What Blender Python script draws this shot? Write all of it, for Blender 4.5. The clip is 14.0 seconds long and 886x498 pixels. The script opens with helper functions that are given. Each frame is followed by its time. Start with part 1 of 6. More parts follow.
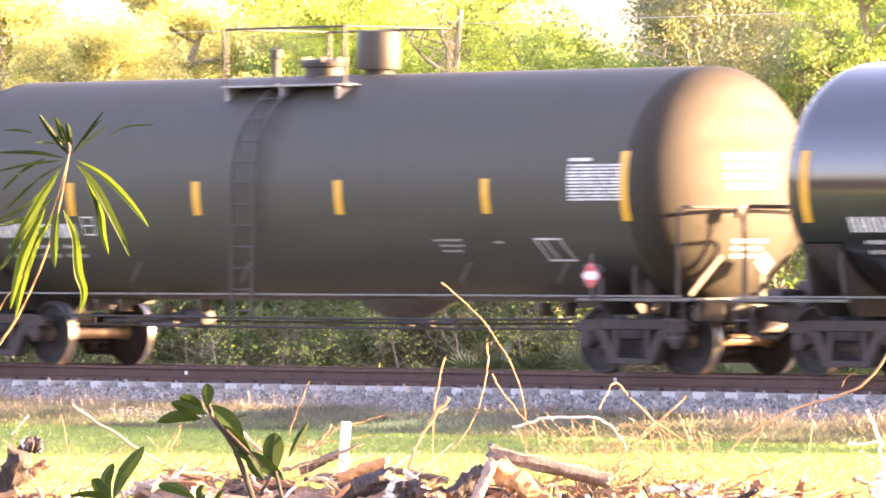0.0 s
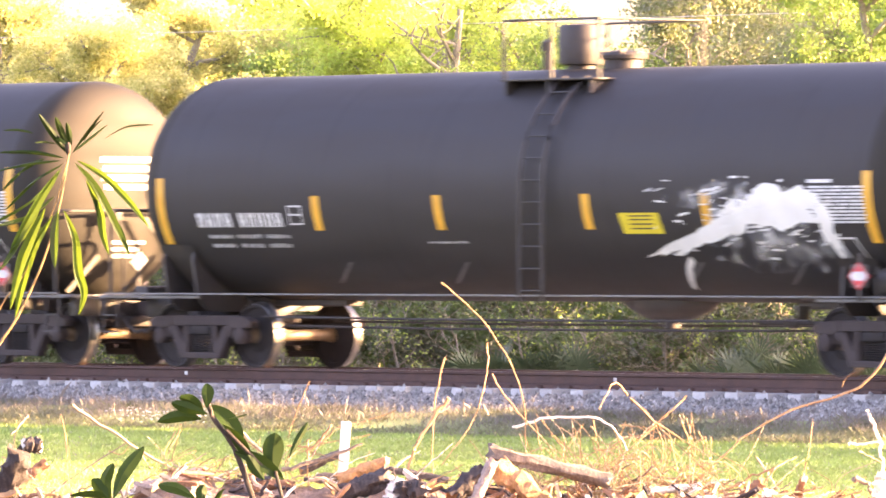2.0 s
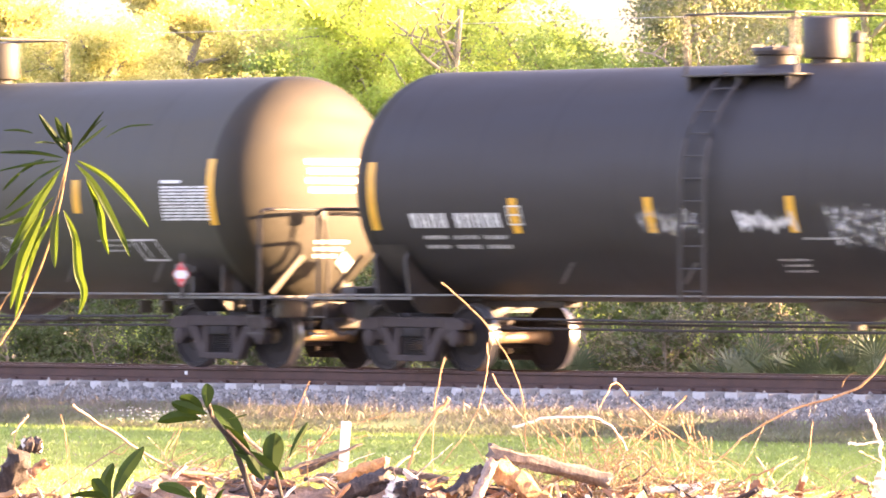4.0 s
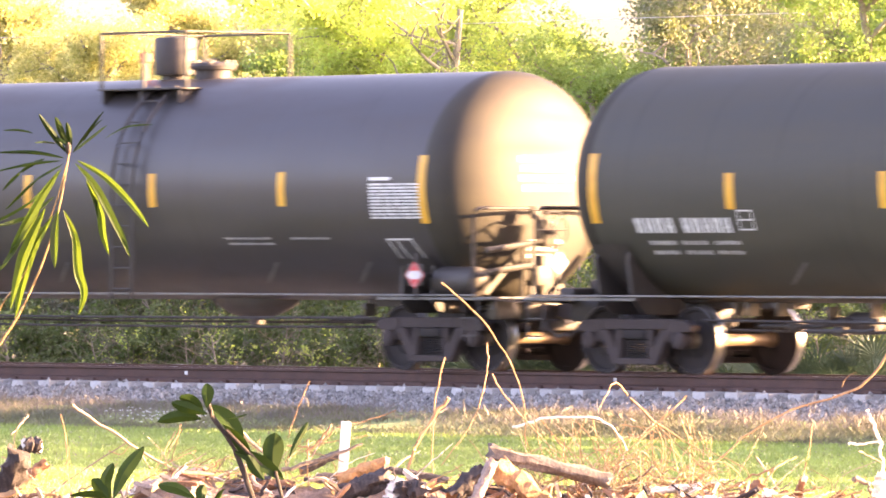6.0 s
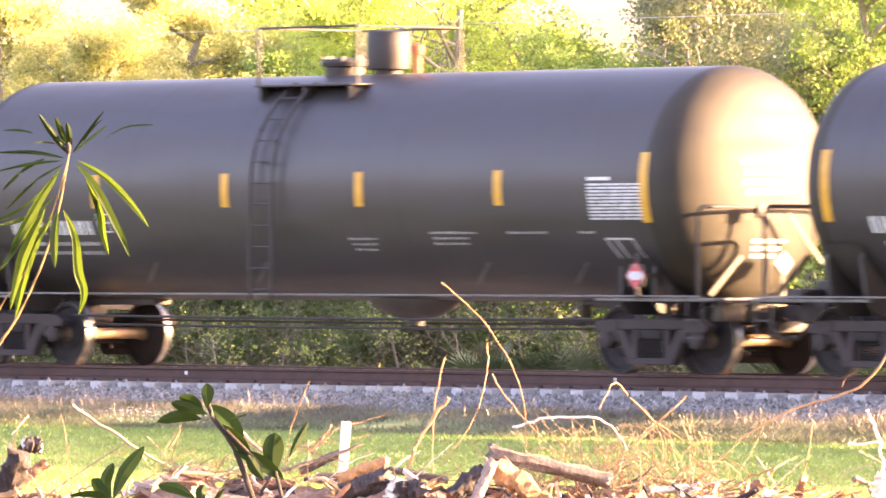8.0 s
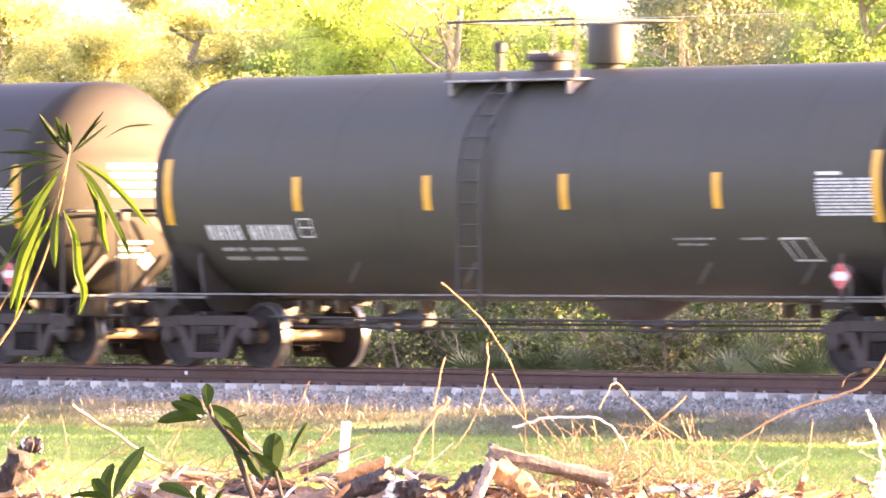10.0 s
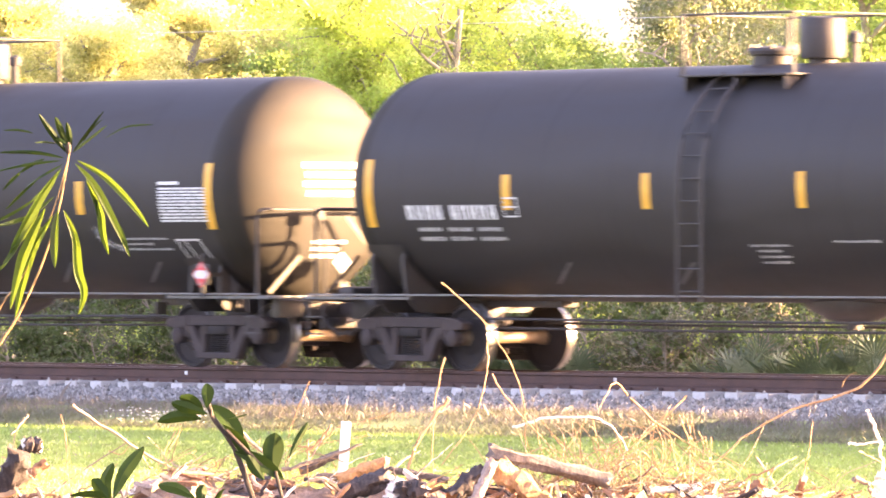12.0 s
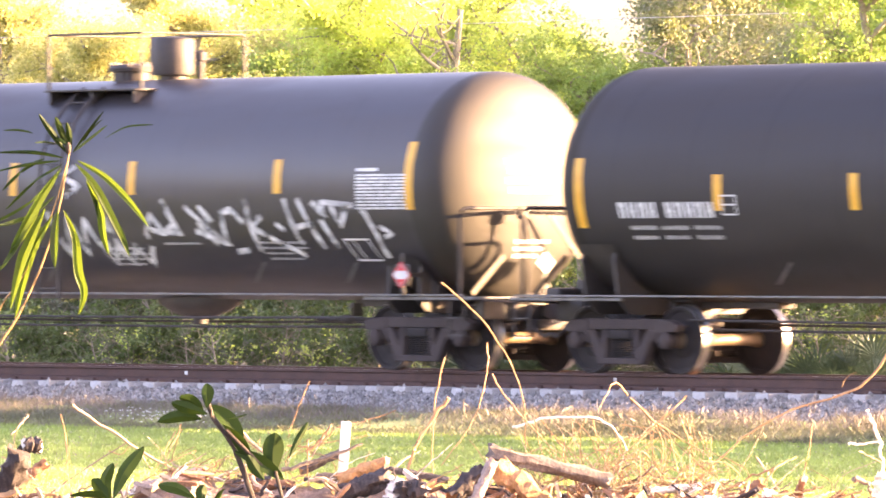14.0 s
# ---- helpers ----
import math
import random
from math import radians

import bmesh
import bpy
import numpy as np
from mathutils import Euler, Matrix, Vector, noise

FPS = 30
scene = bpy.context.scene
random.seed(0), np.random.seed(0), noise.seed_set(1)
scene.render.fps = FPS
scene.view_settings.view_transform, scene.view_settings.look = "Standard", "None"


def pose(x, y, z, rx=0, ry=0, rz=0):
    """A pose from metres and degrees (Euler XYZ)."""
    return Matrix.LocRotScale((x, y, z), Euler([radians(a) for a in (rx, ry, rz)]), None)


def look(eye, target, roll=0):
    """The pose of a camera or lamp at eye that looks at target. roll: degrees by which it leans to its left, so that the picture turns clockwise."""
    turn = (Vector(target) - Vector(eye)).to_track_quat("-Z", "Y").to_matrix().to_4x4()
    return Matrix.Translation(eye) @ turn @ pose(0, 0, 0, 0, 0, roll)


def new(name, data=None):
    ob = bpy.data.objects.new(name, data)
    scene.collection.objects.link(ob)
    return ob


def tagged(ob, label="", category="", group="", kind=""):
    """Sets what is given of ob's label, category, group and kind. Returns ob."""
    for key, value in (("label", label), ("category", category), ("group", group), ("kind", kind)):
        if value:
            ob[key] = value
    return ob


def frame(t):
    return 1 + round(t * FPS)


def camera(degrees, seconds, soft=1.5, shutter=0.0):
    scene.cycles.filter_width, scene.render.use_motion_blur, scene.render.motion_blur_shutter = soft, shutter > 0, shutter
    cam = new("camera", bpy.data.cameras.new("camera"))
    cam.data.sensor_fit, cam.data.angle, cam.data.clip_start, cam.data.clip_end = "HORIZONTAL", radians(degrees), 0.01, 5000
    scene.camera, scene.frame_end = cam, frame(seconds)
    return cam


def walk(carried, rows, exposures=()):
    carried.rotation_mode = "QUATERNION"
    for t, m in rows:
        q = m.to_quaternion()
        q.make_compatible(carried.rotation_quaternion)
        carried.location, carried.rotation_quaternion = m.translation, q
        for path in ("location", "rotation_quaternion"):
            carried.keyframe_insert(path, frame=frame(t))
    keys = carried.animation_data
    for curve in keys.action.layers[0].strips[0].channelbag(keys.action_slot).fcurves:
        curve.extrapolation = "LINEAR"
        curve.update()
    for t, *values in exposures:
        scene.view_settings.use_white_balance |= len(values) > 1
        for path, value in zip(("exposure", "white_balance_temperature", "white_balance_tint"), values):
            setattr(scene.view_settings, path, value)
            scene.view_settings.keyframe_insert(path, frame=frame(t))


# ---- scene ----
import functools

SPEED, SLOWING = 11.18, 0.00693   # the train's pace at half time, metres a second, and how it eases
PITCH = 17.877         # car to car over the couplers
LEAD = 6.136           # coupling between the first two cars at the start


def rand(a, b):
    return random.uniform(a, b)


# ---- camera ----
cam = camera(6.156, 14.0, soft=1.7, shutter=0.35)
EYE = (85.681, -76.554, 1.58)
AIM = (EYE[0] - 74.896, EYE[1] + 66.262, EYE[2] + 0.096)
walk(cam, [(0.0, look(EYE, AIM)), (14.0, look(EYE, AIM))], [(0.0, 3.52, 7700, 43), (0.5, 3.47, 7700, 43), (2.0, 3.54, 7700, 43), (2.5, 3.60, 7700, 43), (3.0, 3.44, 7700, 43), (5.3, 3.54, 7700, 43), (5.8, 3.48, 7700, 43), (6.2, 3.36, 7700, 43), (6.5, 3.30, 7700, 43), (7.0, 3.47, 7700, 43), (7.5, 3.49, 7700, 43), (8.0, 3.37, 7700, 43), (10.5, 3.59, 7700, 43), (11.0, 3.49, 7700, 43), (11.5, 3.65, 7700, 43), (12.0, 3.64, 7700, 43), (12.5, 3.53, 7700, 43), (13.5, 3.67, 7700, 43), (14.0, 3.47, 7700, 43)])

# ---- world, sun, exposure ----
SUN_AZ, SUN_EL = 51.0, 11.0     # degrees from +x towards +y, degrees up
world = bpy.data.worlds.new("sky")
scene.world = world
world.use_nodes = True
wn = world.node_tree.nodes
sky = wn.new("ShaderNodeTexSky")
sky.sky_type = "NISHITA"
sky.sun_disc = False
sky.sun_elevation = radians(SUN_EL)
sky.sun_rotation = radians(90.0 - SUN_AZ)
sky.air_density, sky.dust_density, sky.ozone_density = 0.75, 3.4, 1.0
wn["Background"].inputs["Strength"].default_value = 0.16
world.node_tree.links.new(sky.outputs["Color"], wn["Background"].inputs["Color"])

sun_data = bpy.data.lights.new("sun", "SUN")
sun_data.energy, sun_data.angle, sun_data.color = 5.0, radians(0.53), (1.0, 0.80, 0.41)
sun_ob = new("sun", sun_data)
sd = Vector((math.cos(radians(SUN_EL)) * math.cos(radians(SUN_AZ)), math.cos(radians(SUN_EL)) * math.sin(radians(SUN_AZ)), math.sin(radians(SUN_EL))))
sun_ob.matrix_world = look(sd * 60, (0, 0, 0))


# ---- materials ----
def node_mat(name):
    m = bpy.data.materials.new(name)
    m.use_nodes = True
    nt = m.node_tree
    return m, nt, nt.nodes["Principled BSDF"]


def mixed(nt, fac, a, b):
    mx = nt.nodes.new("ShaderNodeMix")
    mx.data_type = "RGBA"
    for sock, v in ((mx.inputs[0], fac), (mx.inputs[6], a), (mx.inputs[7], b)):
        if isinstance(v, (tuple, list)):
            sock.default_value = (*v[:3], 1)
        elif isinstance(v, (int, float)):
            sock.default_value = v
        else:
            nt.links.new(v, sock)
    return mx.outputs[2]


def noisy(nt, scale, lo=0.35, hi=0.65, detail=4, stretch=None, offset=None):
    tc = nt.nodes.new("ShaderNodeTexCoord")
    tex = nt.nodes.new("ShaderNodeTexNoise")
    tex.inputs["Scale"].default_value = scale
    tex.inputs["Detail"].default_value = detail
    src = tc.outputs["Object"]
    if stretch:
        mp = nt.nodes.new("ShaderNodeMapping")
        mp.inputs["Scale"].default_value = stretch
        if offset:
            mp.inputs["Location"].default_value = offset
        nt.links.new(src, mp.inputs["Vector"])
        src = mp.outputs["Vector"]
    nt.links.new(src, tex.inputs["Vector"])
    r = nt.nodes.new("ShaderNodeMapRange")
    r.inputs[1].default_value, r.inputs[2].default_value = lo, hi
    nt.links.new(tex.outputs["Fac"], r.inputs[0])
    return r.outputs[0]


def bumped(nt, bsdf, fac, strength, dist):
    b = nt.nodes.new("ShaderNodeBump")
    b.inputs["Strength"].default_value, b.inputs["Distance"].default_value = strength, dist
    nt.links.new(fac, b.inputs["Height"])
    nt.links.new(b.outputs[0], bsdf.inputs["Normal"])


def surface(name, c1, c2, c3=None, rough=0.7, metal=0.0, scale=8.0, fine=60.0, bump=0.3, dist=0.004, stretch=None, vary=0.0, coat=0.0):
    """Two scales of colour variation, relief, and a little difference from piece to piece."""
    m, nt, p = node_mat(name)
    big, small = noisy(nt, scale, stretch=stretch), noisy(nt, fine, 0.3, 0.7, 3)
    col = mixed(nt, big, c1, c2)
    if c3:
        f = nt.nodes.new("ShaderNodeMath")
        f.operation = "MULTIPLY"
        f.inputs[1].default_value = 0.6
        nt.links.new(small, f.inputs[0])
        col = mixed(nt, f.outputs[0], col, c3)
    if vary:
        info, geo = nt.nodes.new("ShaderNodeObjectInfo"), nt.nodes.new("ShaderNodeNewGeometry")
        add = nt.nodes.new("ShaderNodeMath")
        add.operation = "ADD"
        nt.links.new(info.outputs["Random"], add.inputs[0])
        nt.links.new(geo.outputs["Random Per Island"], add.inputs[1])
        fr = nt.nodes.new("ShaderNodeMath")
        fr.operation = "FRACT"
        nt.links.new(add.outputs[0], fr.inputs[0])
        r = nt.nodes.new("ShaderNodeMapRange")
        r.inputs[3].default_value, r.inputs[4].default_value = 1 - vary, 1 + vary
        nt.links.new(fr.outputs[0], r.inputs[0])
        hsv = nt.nodes.new("ShaderNodeHueSaturation")
        nt.links.new(col, hsv.inputs["Color"])
        nt.links.new(r.outputs[0], hsv.inputs["Value"])
        col = hsv.outputs["Color"]
    nt.links.new(col, p.inputs["Base Color"])
    p.inputs["Roughness"].default_value, p.inputs["Metallic"].default_value = rough, metal
    p.inputs["Coat Weight"].default_value = coat
    if bump:
        bumped(nt, p, small, bump, dist)
    return m


def leaf_mat(name, c1, c2, through_col, vary=0.5, share=0.5, rough=0.5, gloss=0.5):
    """A leaf lets part of the light through."""
    m, nt, p = node_mat(name)
    geo, info = nt.nodes.new("ShaderNodeNewGeometry"), nt.nodes.new("ShaderNodeObjectInfo")
    col = mixed(nt, geo.outputs["Random Per Island"], c1, c2)
    big = noisy(nt, 0.9, 0.35, 0.65, 3)
    hsv = nt.nodes.new("ShaderNodeHueSaturation")
    r = nt.nodes.new("ShaderNodeMapRange")
    r.inputs[3].default_value, r.inputs[4].default_value = 1 - vary, 1 + vary
    nt.links.new(big, r.inputs[0])
    nt.links.new(r.outputs[0], hsv.inputs["Value"])
    nt.links.new(col, hsv.inputs["Color"])
    nt.links.new(hsv.outputs["Color"], p.inputs["Base Color"])
    p.inputs["Roughness"].default_value = rough
    p.inputs["Specular IOR Level"].default_value = gloss
    tr = nt.nodes.new("ShaderNodeBsdfTranslucent")
    nt.links.new(mixed(nt, geo.outputs["Random Per Island"], through_col, tuple(c * 0.6 for c in through_col)), tr.inputs["Color"])
    sh = nt.nodes.new("ShaderNodeMixShader")
    sh.inputs[0].default_value = share
    nt.links.new(p.outputs[0], sh.inputs[1])
    nt.links.new(tr.outputs[0], sh.inputs[2])
    nt.links.new(sh.outputs[0], nt.nodes["Material Output"].inputs["Surface"])
    return m


def tank_paint(name, base, dusty, rough, coat):
    """Weathered tank enamel: road dust in long streaks, faint run-down stains, slightly wavy sheet."""
    m, nt, p = node_mat(name)
    streak = noisy(nt, 1.0, 0.40, 0.75, 5, (0.5, 0.5, 3.0))
    runs = noisy(nt, 1.0, 0.55, 0.85, 4, (5.0, 0.3, 0.35))
    col = mixed(nt, streak, base, dusty)
    half = nt.nodes.new("ShaderNodeMath")
    half.operation = "MULTIPLY"
    half.inputs[1].default_value = 0.45
    nt.links.new(runs, half.inputs[0])
    col = mixed(nt, half.outputs[0], col, tuple(c * 0.55 for c in base))
    nt.links.new(col, p.inputs["Base Color"])
    rr = nt.nodes.new("ShaderNodeMapRange")
    rr.inputs[3].default_value, rr.inputs[4].default_value = rough - 0.06, rough + 0.1
    nt.links.new(streak, rr.inputs[0])
    nt.links.new(rr.outputs[0], p.inputs["Roughness"])
    p.inputs["Specular IOR Level"].default_value = 0.5 if coat else 0.32
    p.inputs["Coat Weight"].default_value, p.inputs["Coat Roughness"].default_value = coat, 0.12
    bumped(nt, p, noisy(nt, 1.3, 0.2, 0.8, 2), 0.12, 0.01)
    return m


M = {
    "tank_charcoal": tank_paint("tank_charcoal", (0.0225, 0.0195, 0.0195), (0.0345, 0.030, 0.029), 0.64, 0.0),
    "tank_olive": tank_paint("tank_olive", (0.045, 0.043, 0.034), (0.062, 0.057, 0.044), 0.62, 0.0),
    "tank_gloss": tank_paint("tank_gloss", (0.012, 0.012, 0.014), (0.020, 0.020, 0.022), 0.18, 0.7),
    "tank_satin": tank_paint("tank_satin", (0.027, 0.023, 0.025), (0.042, 0.036, 0.038), 0.48, 0.08),
    "tank_silk": tank_paint("tank_silk", (0.033, 0.028, 0.0285), (0.047, 0.040, 0.040), 0.54, 0.10),
    "head_silk": tank_paint("head_silk", (0.030, 0.026, 0.020), (0.046, 0.039, 0.028), 0.63, 0.0),
    "head_charcoal": tank_paint("head_charcoal", (0.0165, 0.014, 0.0105), (0.028, 0.023, 0.0165), 0.72, 0.0),
    "head_olive": tank_paint("head_olive", (0.023, 0.020, 0.014), (0.035, 0.029, 0.020), 0.70, 0.0),
    "head_gloss": tank_paint("head_gloss", (0.014, 0.013, 0.012), (0.030, 0.026, 0.020), 0.25, 0.5),
    "head_satin": tank_paint("head_satin", (0.019, 0.0165, 0.014), (0.030, 0.0255, 0.020), 0.66, 0.05),
    "dull_steel": surface("dull_steel", (0.10, 0.10, 0.10), (0.16, 0.155, 0.15), None, 0.6, 0.2, 5, 60, 0.2),
    "steel_black": surface("steel_black", (0.018, 0.016, 0.017), (0.034, 0.030, 0.029), (0.05, 0.037, 0.028), 0.6, 0.0, 3, 40, 0.3),
    "truck_steel": surface("truck_steel", (0.030, 0.022, 0.022), (0.046, 0.034, 0.032), (0.056, 0.038, 0.034), 0.85, 0.0, 4, 50, 0.4),
    "wheel_steel": surface("wheel_steel", (0.012, 0.009, 0.009), (0.021, 0.015, 0.014), None, 0.85, 0.0, 5, 50, 0.2),
    "tread": surface("tread", (0.34, 0.32, 0.29), (0.26, 0.24, 0.22), None, 0.32, 1.0, 20, 90, 0.05),
    "axle_steel": surface("axle_steel", (0.13, 0.085, 0.05), (0.19, 0.13, 0.075), None, 0.55, 0.2, 6, 50, 0.2),
    "rail_steel": surface("rail_steel", (0.040, 0.019, 0.016), (0.070, 0.031, 0.024), (0.10, 0.05, 0.038), 0.8, 0.0, 4, 60, 0.4),
    "rail_head": surface("rail_head", (0.55, 0.53, 0.50), (0.45, 0.43, 0.40), None, 0.3, 1.0, 10, 80, 0.05),
    "concrete": surface("concrete", (0.40, 0.39, 0.385), (0.50, 0.49, 0.475), (0.30, 0.29, 0.28), 0.9, 0.0, 5, 70, 0.4, vary=0.12),
    "ballast": surface("ballast", (0.23, 0.225, 0.22), (0.37, 0.36, 0.345), (0.13, 0.13, 0.125), 0.9, 0.0, 9, 70, 0.4, vary=0.45),
    "yellow": surface("yellow", (0.60, 0.28, 0.022), (0.68, 0.34, 0.035), None, 0.45, 0.0, 6, 60, 0.1),
    "stencil": surface("stencil", (0.48, 0.48, 0.48), (0.60, 0.60, 0.59), None, 0.6, 0.0, 4, 60, 0.1),
    "stencil_small": surface("stencil_small", (0.30, 0.30, 0.30), (0.42, 0.42, 0.41), None, 0.6, 0.0, 2, 60, 0.1),
    "sign_yellow": surface("sign_yellow", (0.55, 0.42, 0.02), (0.62, 0.48, 0.03), None, 0.5, 0.0, 6, 60, 0.1),
    "sign_red": surface("sign_red", (0.55, 0.03, 0.04), (0.62, 0.05, 0.05), None, 0.5, 0.0, 6, 60, 0.1),
    "tan_steel": surface("tan_steel", (0.052, 0.042, 0.029), (0.078, 0.063, 0.043), (0.036, 0.029, 0.021), 0.6, 0.0, 4, 50, 0.2),
    "valve_red": surface("valve_red", (0.45, 0.08, 0.03), (0.5, 0.12, 0.05), None, 0.6, 0.0, 6, 60, 0.1),
    "grate": surface("grate", (0.18, 0.17, 0.17), (0.30, 0.29, 0.28), None, 0.5, 0.3, 5, 60, 0.3),
    "bark": surface("bark", (0.26, 0.23, 0.17), (0.37, 0.33, 0.26), (0.15, 0.13, 0.10), 0.95, 0.0, 6, 40, 0.6, 0.01),
    "dry_grass": leaf_mat("dry_grass", (0.27, 0.225, 0.20), (0.21, 0.185, 0.16), (0.21, 0.18, 0.15), 0.3, 0.3),
    "rank_grass": leaf_mat("rank_grass", (0.10, 0.15, 0.07), (0.20, 0.22, 0.14), (0.17, 0.24, 0.09), 0.5, 0.35),
    "weed": leaf_mat("weed", (0.14, 0.16, 0.085), (0.26, 0.24, 0.17), (0.22, 0.23, 0.12), 0.4, 0.35),
    "lawn_blade": leaf_mat("lawn_blade", (0.20, 0.31, 0.085), (0.26, 0.345, 0.11), (0.38, 0.50, 0.13), 0.2, 0.4),
    "ground": surface("ground", (0.20, 0.27, 0.085), (0.26, 0.31, 0.11), (0.29, 0.28, 0.14), 1.0, 0.0, 0.7, 25, 0.5, 0.02),
    # added dark tone for unseen ground, keeps warm bounce off the tanks
    "unseen_dark_ground": surface("unseen_dark_ground", (0.06, 0.048, 0.035), (0.09, 0.072, 0.05), (0.045, 0.036, 0.024), 1.0, 0.0, 0.6, 20, 0.6, 0.03),
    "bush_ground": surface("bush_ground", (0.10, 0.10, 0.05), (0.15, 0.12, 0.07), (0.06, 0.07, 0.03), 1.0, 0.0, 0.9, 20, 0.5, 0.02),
}


# ---- mesh tools ----
def mesh_of(name, bm, material, smooth=True):
    me = bpy.data.meshes.new(name)
    bm.to_mesh(me)
    bm.free()
    for m in (material if isinstance(material, (list, tuple)) else [material]):
        me.materials.append(m)
    if smooth:
        me.shade_smooth()
        me.set_sharp_from_angle(angle=radians(38))
    return me


def part(name, bm, material, parent, label="", at=None):
    """One mesh object under a thing or under a part."""
    ob = new(name, bm if isinstance(bm, bpy.types.Mesh) else mesh_of(name, bm, material))
    if parent:
        ob.parent = parent
    if at is not None:
        ob.matrix_basis = at
    if label:
        ob["label"] = label
    return ob


def box(bm, x0, x1, y0, y1, z0, z1, bevel=0.0, turn=None):
    r = bmesh.ops.create_cube(bm, size=1.0)
    m = Matrix.Translation(((x0 + x1) / 2, (y0 + y1) / 2, (z0 + z1) / 2))
    if turn:
        m = m @ turn
    m = m @ Matrix.Diagonal((abs(x1 - x0), abs(y1 - y0), abs(z1 - z0), 1))
    bmesh.ops.transform(bm, matrix=m, verts=r["verts"])
    if bevel:
        es = list({e for v in r["verts"] for e in v.link_edges})
        bmesh.ops.bevel(bm, geom=es, offset=bevel, segments=2, affect="EDGES", profile=0.5)
    return bm


def tube(bm, pts, radius, sides=8, taper=None, closed_ends=True):
    """A round bar along a list of places."""
    pts = [Vector(p) for p in pts]
    rings = []
    for i, p in enumerate(pts):
        d = (pts[min(i + 1, len(pts) - 1)] - pts[max(i - 1, 0)]).normalized()
        a = d.cross(Vector((0, 0, 1)) if abs(d.z) < 0.9 else Vector((0, 1, 0))).normalized()
        b = d.cross(a)
        r = radius if taper is None else radius + (taper - radius) * i / (len(pts) - 1)
        rings.append([bm.verts.new(p + (a * math.cos(k * math.tau / sides) + b * math.sin(k * math.tau / sides)) * r) for k in range(sides)])
    for u, v in zip(rings, rings[1:]):
        for k in range(sides):
            bm.faces.new((u[k], u[(k + 1) % sides], v[(k + 1) % sides], v[k]))
    if closed_ends:
        bm.faces.new(rings[0][::-1])
        bm.faces.new(rings[-1])
    return bm


def lathe(bm, profile, axis="z", sides=32, centre=(0, 0, 0)):
    """Turn (radius, height) pairs round an axis."""
    c, rings = Vector(centre), []
    for r, h in profile:
        ring = []
        for k in range(1 if r < 1e-6 else sides):
            ca, sa = r * math.cos(k * math.tau / sides), r * math.sin(k * math.tau / sides)
            q = {"z": (ca, sa, h), "x": (h, ca, sa), "y": (sa, h, ca)}[axis]
            ring.append(bm.verts.new(c + Vector(q)))
        rings.append(ring)
    for u, v in zip(rings, rings[1:]):
        n = max(len(u), len(v))
        for k in range(n):
            f = [u[k % len(u)], u[(k + 1) % len(u)], v[(k + 1) % len(v)], v[k % len(v)]]
            f = list(dict.fromkeys(f))
            if len(f) > 2:
                bm.faces.new(f)
    for ring, flip in ((rings[0], True), (rings[-1], False)):
        if len(ring) > 2:
            bm.faces.new(ring[::-1] if flip else ring)
    bmesh.ops.recalc_face_normals(bm, faces=bm.faces)
    return bm


# ---- ground and track ----
def ground_height(x, y):
    """Lawn, weedy bank, track bed, and the rougher ground behind the track."""
    if y < -5.2:
        return -0.75
    if y < -2.9:
        return -0.75 + 0.22 * (y + 5.2) / 2.3
    if y < 2.9:
        return -0.53
    if y < 6:
        return -0.53 - 0.2 * (y - 2.9) / 3.1
    return -0.73


def build_ground():
    xs = [-3000, -600, -150, *range(-60, 61, 3), 150, 600, 3000]
    ys = [-3000, -600, -150, -80, -50, -40, *[v * 0.5 for v in range(-60, 81)], 60, 150, 600, 3000]
    bm = bmesh.new()
    rows = [[bm.verts.new((x, y, ground_height(x, y) + (0.03 * noise.noise((x * 0.35, y * 0.35, 0)) if abs(x) < 61 and -50 < y < 60 and abs(y) > 3 else 0))) for y in ys] for x in xs]
    for a, b in zip(rows, rows[1:]):
        for i in range(len(ys) - 1):
            f = bm.faces.new((a[i], b[i], b[i + 1], a[i + 1]))
            # ground out of view before y -28 is darkened to cut bounced light
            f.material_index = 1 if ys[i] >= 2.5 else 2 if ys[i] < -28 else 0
    ob = part("ground", bm, [M["ground"], M["bush_ground"], M["unseen_dark_ground"]], None)
    tagged(ob, "flat mown lawn beside a railway with scrubby soil behind it", "ground", kind="structure")


def blade_mesh(name, n, place, height, width, lean, material):
    """Many thin upright blades in one mesh."""
    rs = np.random.RandomState(len(name) * 7 + n % 97)
    p = place(rs, n)
    n = len(p)
    a = rs.uniform(0, math.tau, n)
    h = rs.uniform(*height, n)
    w = rs.uniform(*width, n)
    lx, ly = rs.normal(0, lean, n) * h, rs.normal(0, lean, n) * h
    side = np.stack([np.cos(a) * w, np.sin(a) * w, np.zeros(n)], 1)
    mid = p + np.stack([lx * 0.35, ly * 0.35, h * 0.6], 1)
    tip = p + np.stack([lx, ly, h], 1)
    v = np.stack([p - side, p + side, mid + side * 0.7, tip, mid - side * 0.7], 1).reshape(-1, 3)
    faces = [tuple(range(5 * i, 5 * i + 5)) for i in range(n)]
    me = bpy.data.meshes.new(name)
    me.from_pydata(v.tolist(), [], faces)
    me.materials.append(material)
    return new(name, me)


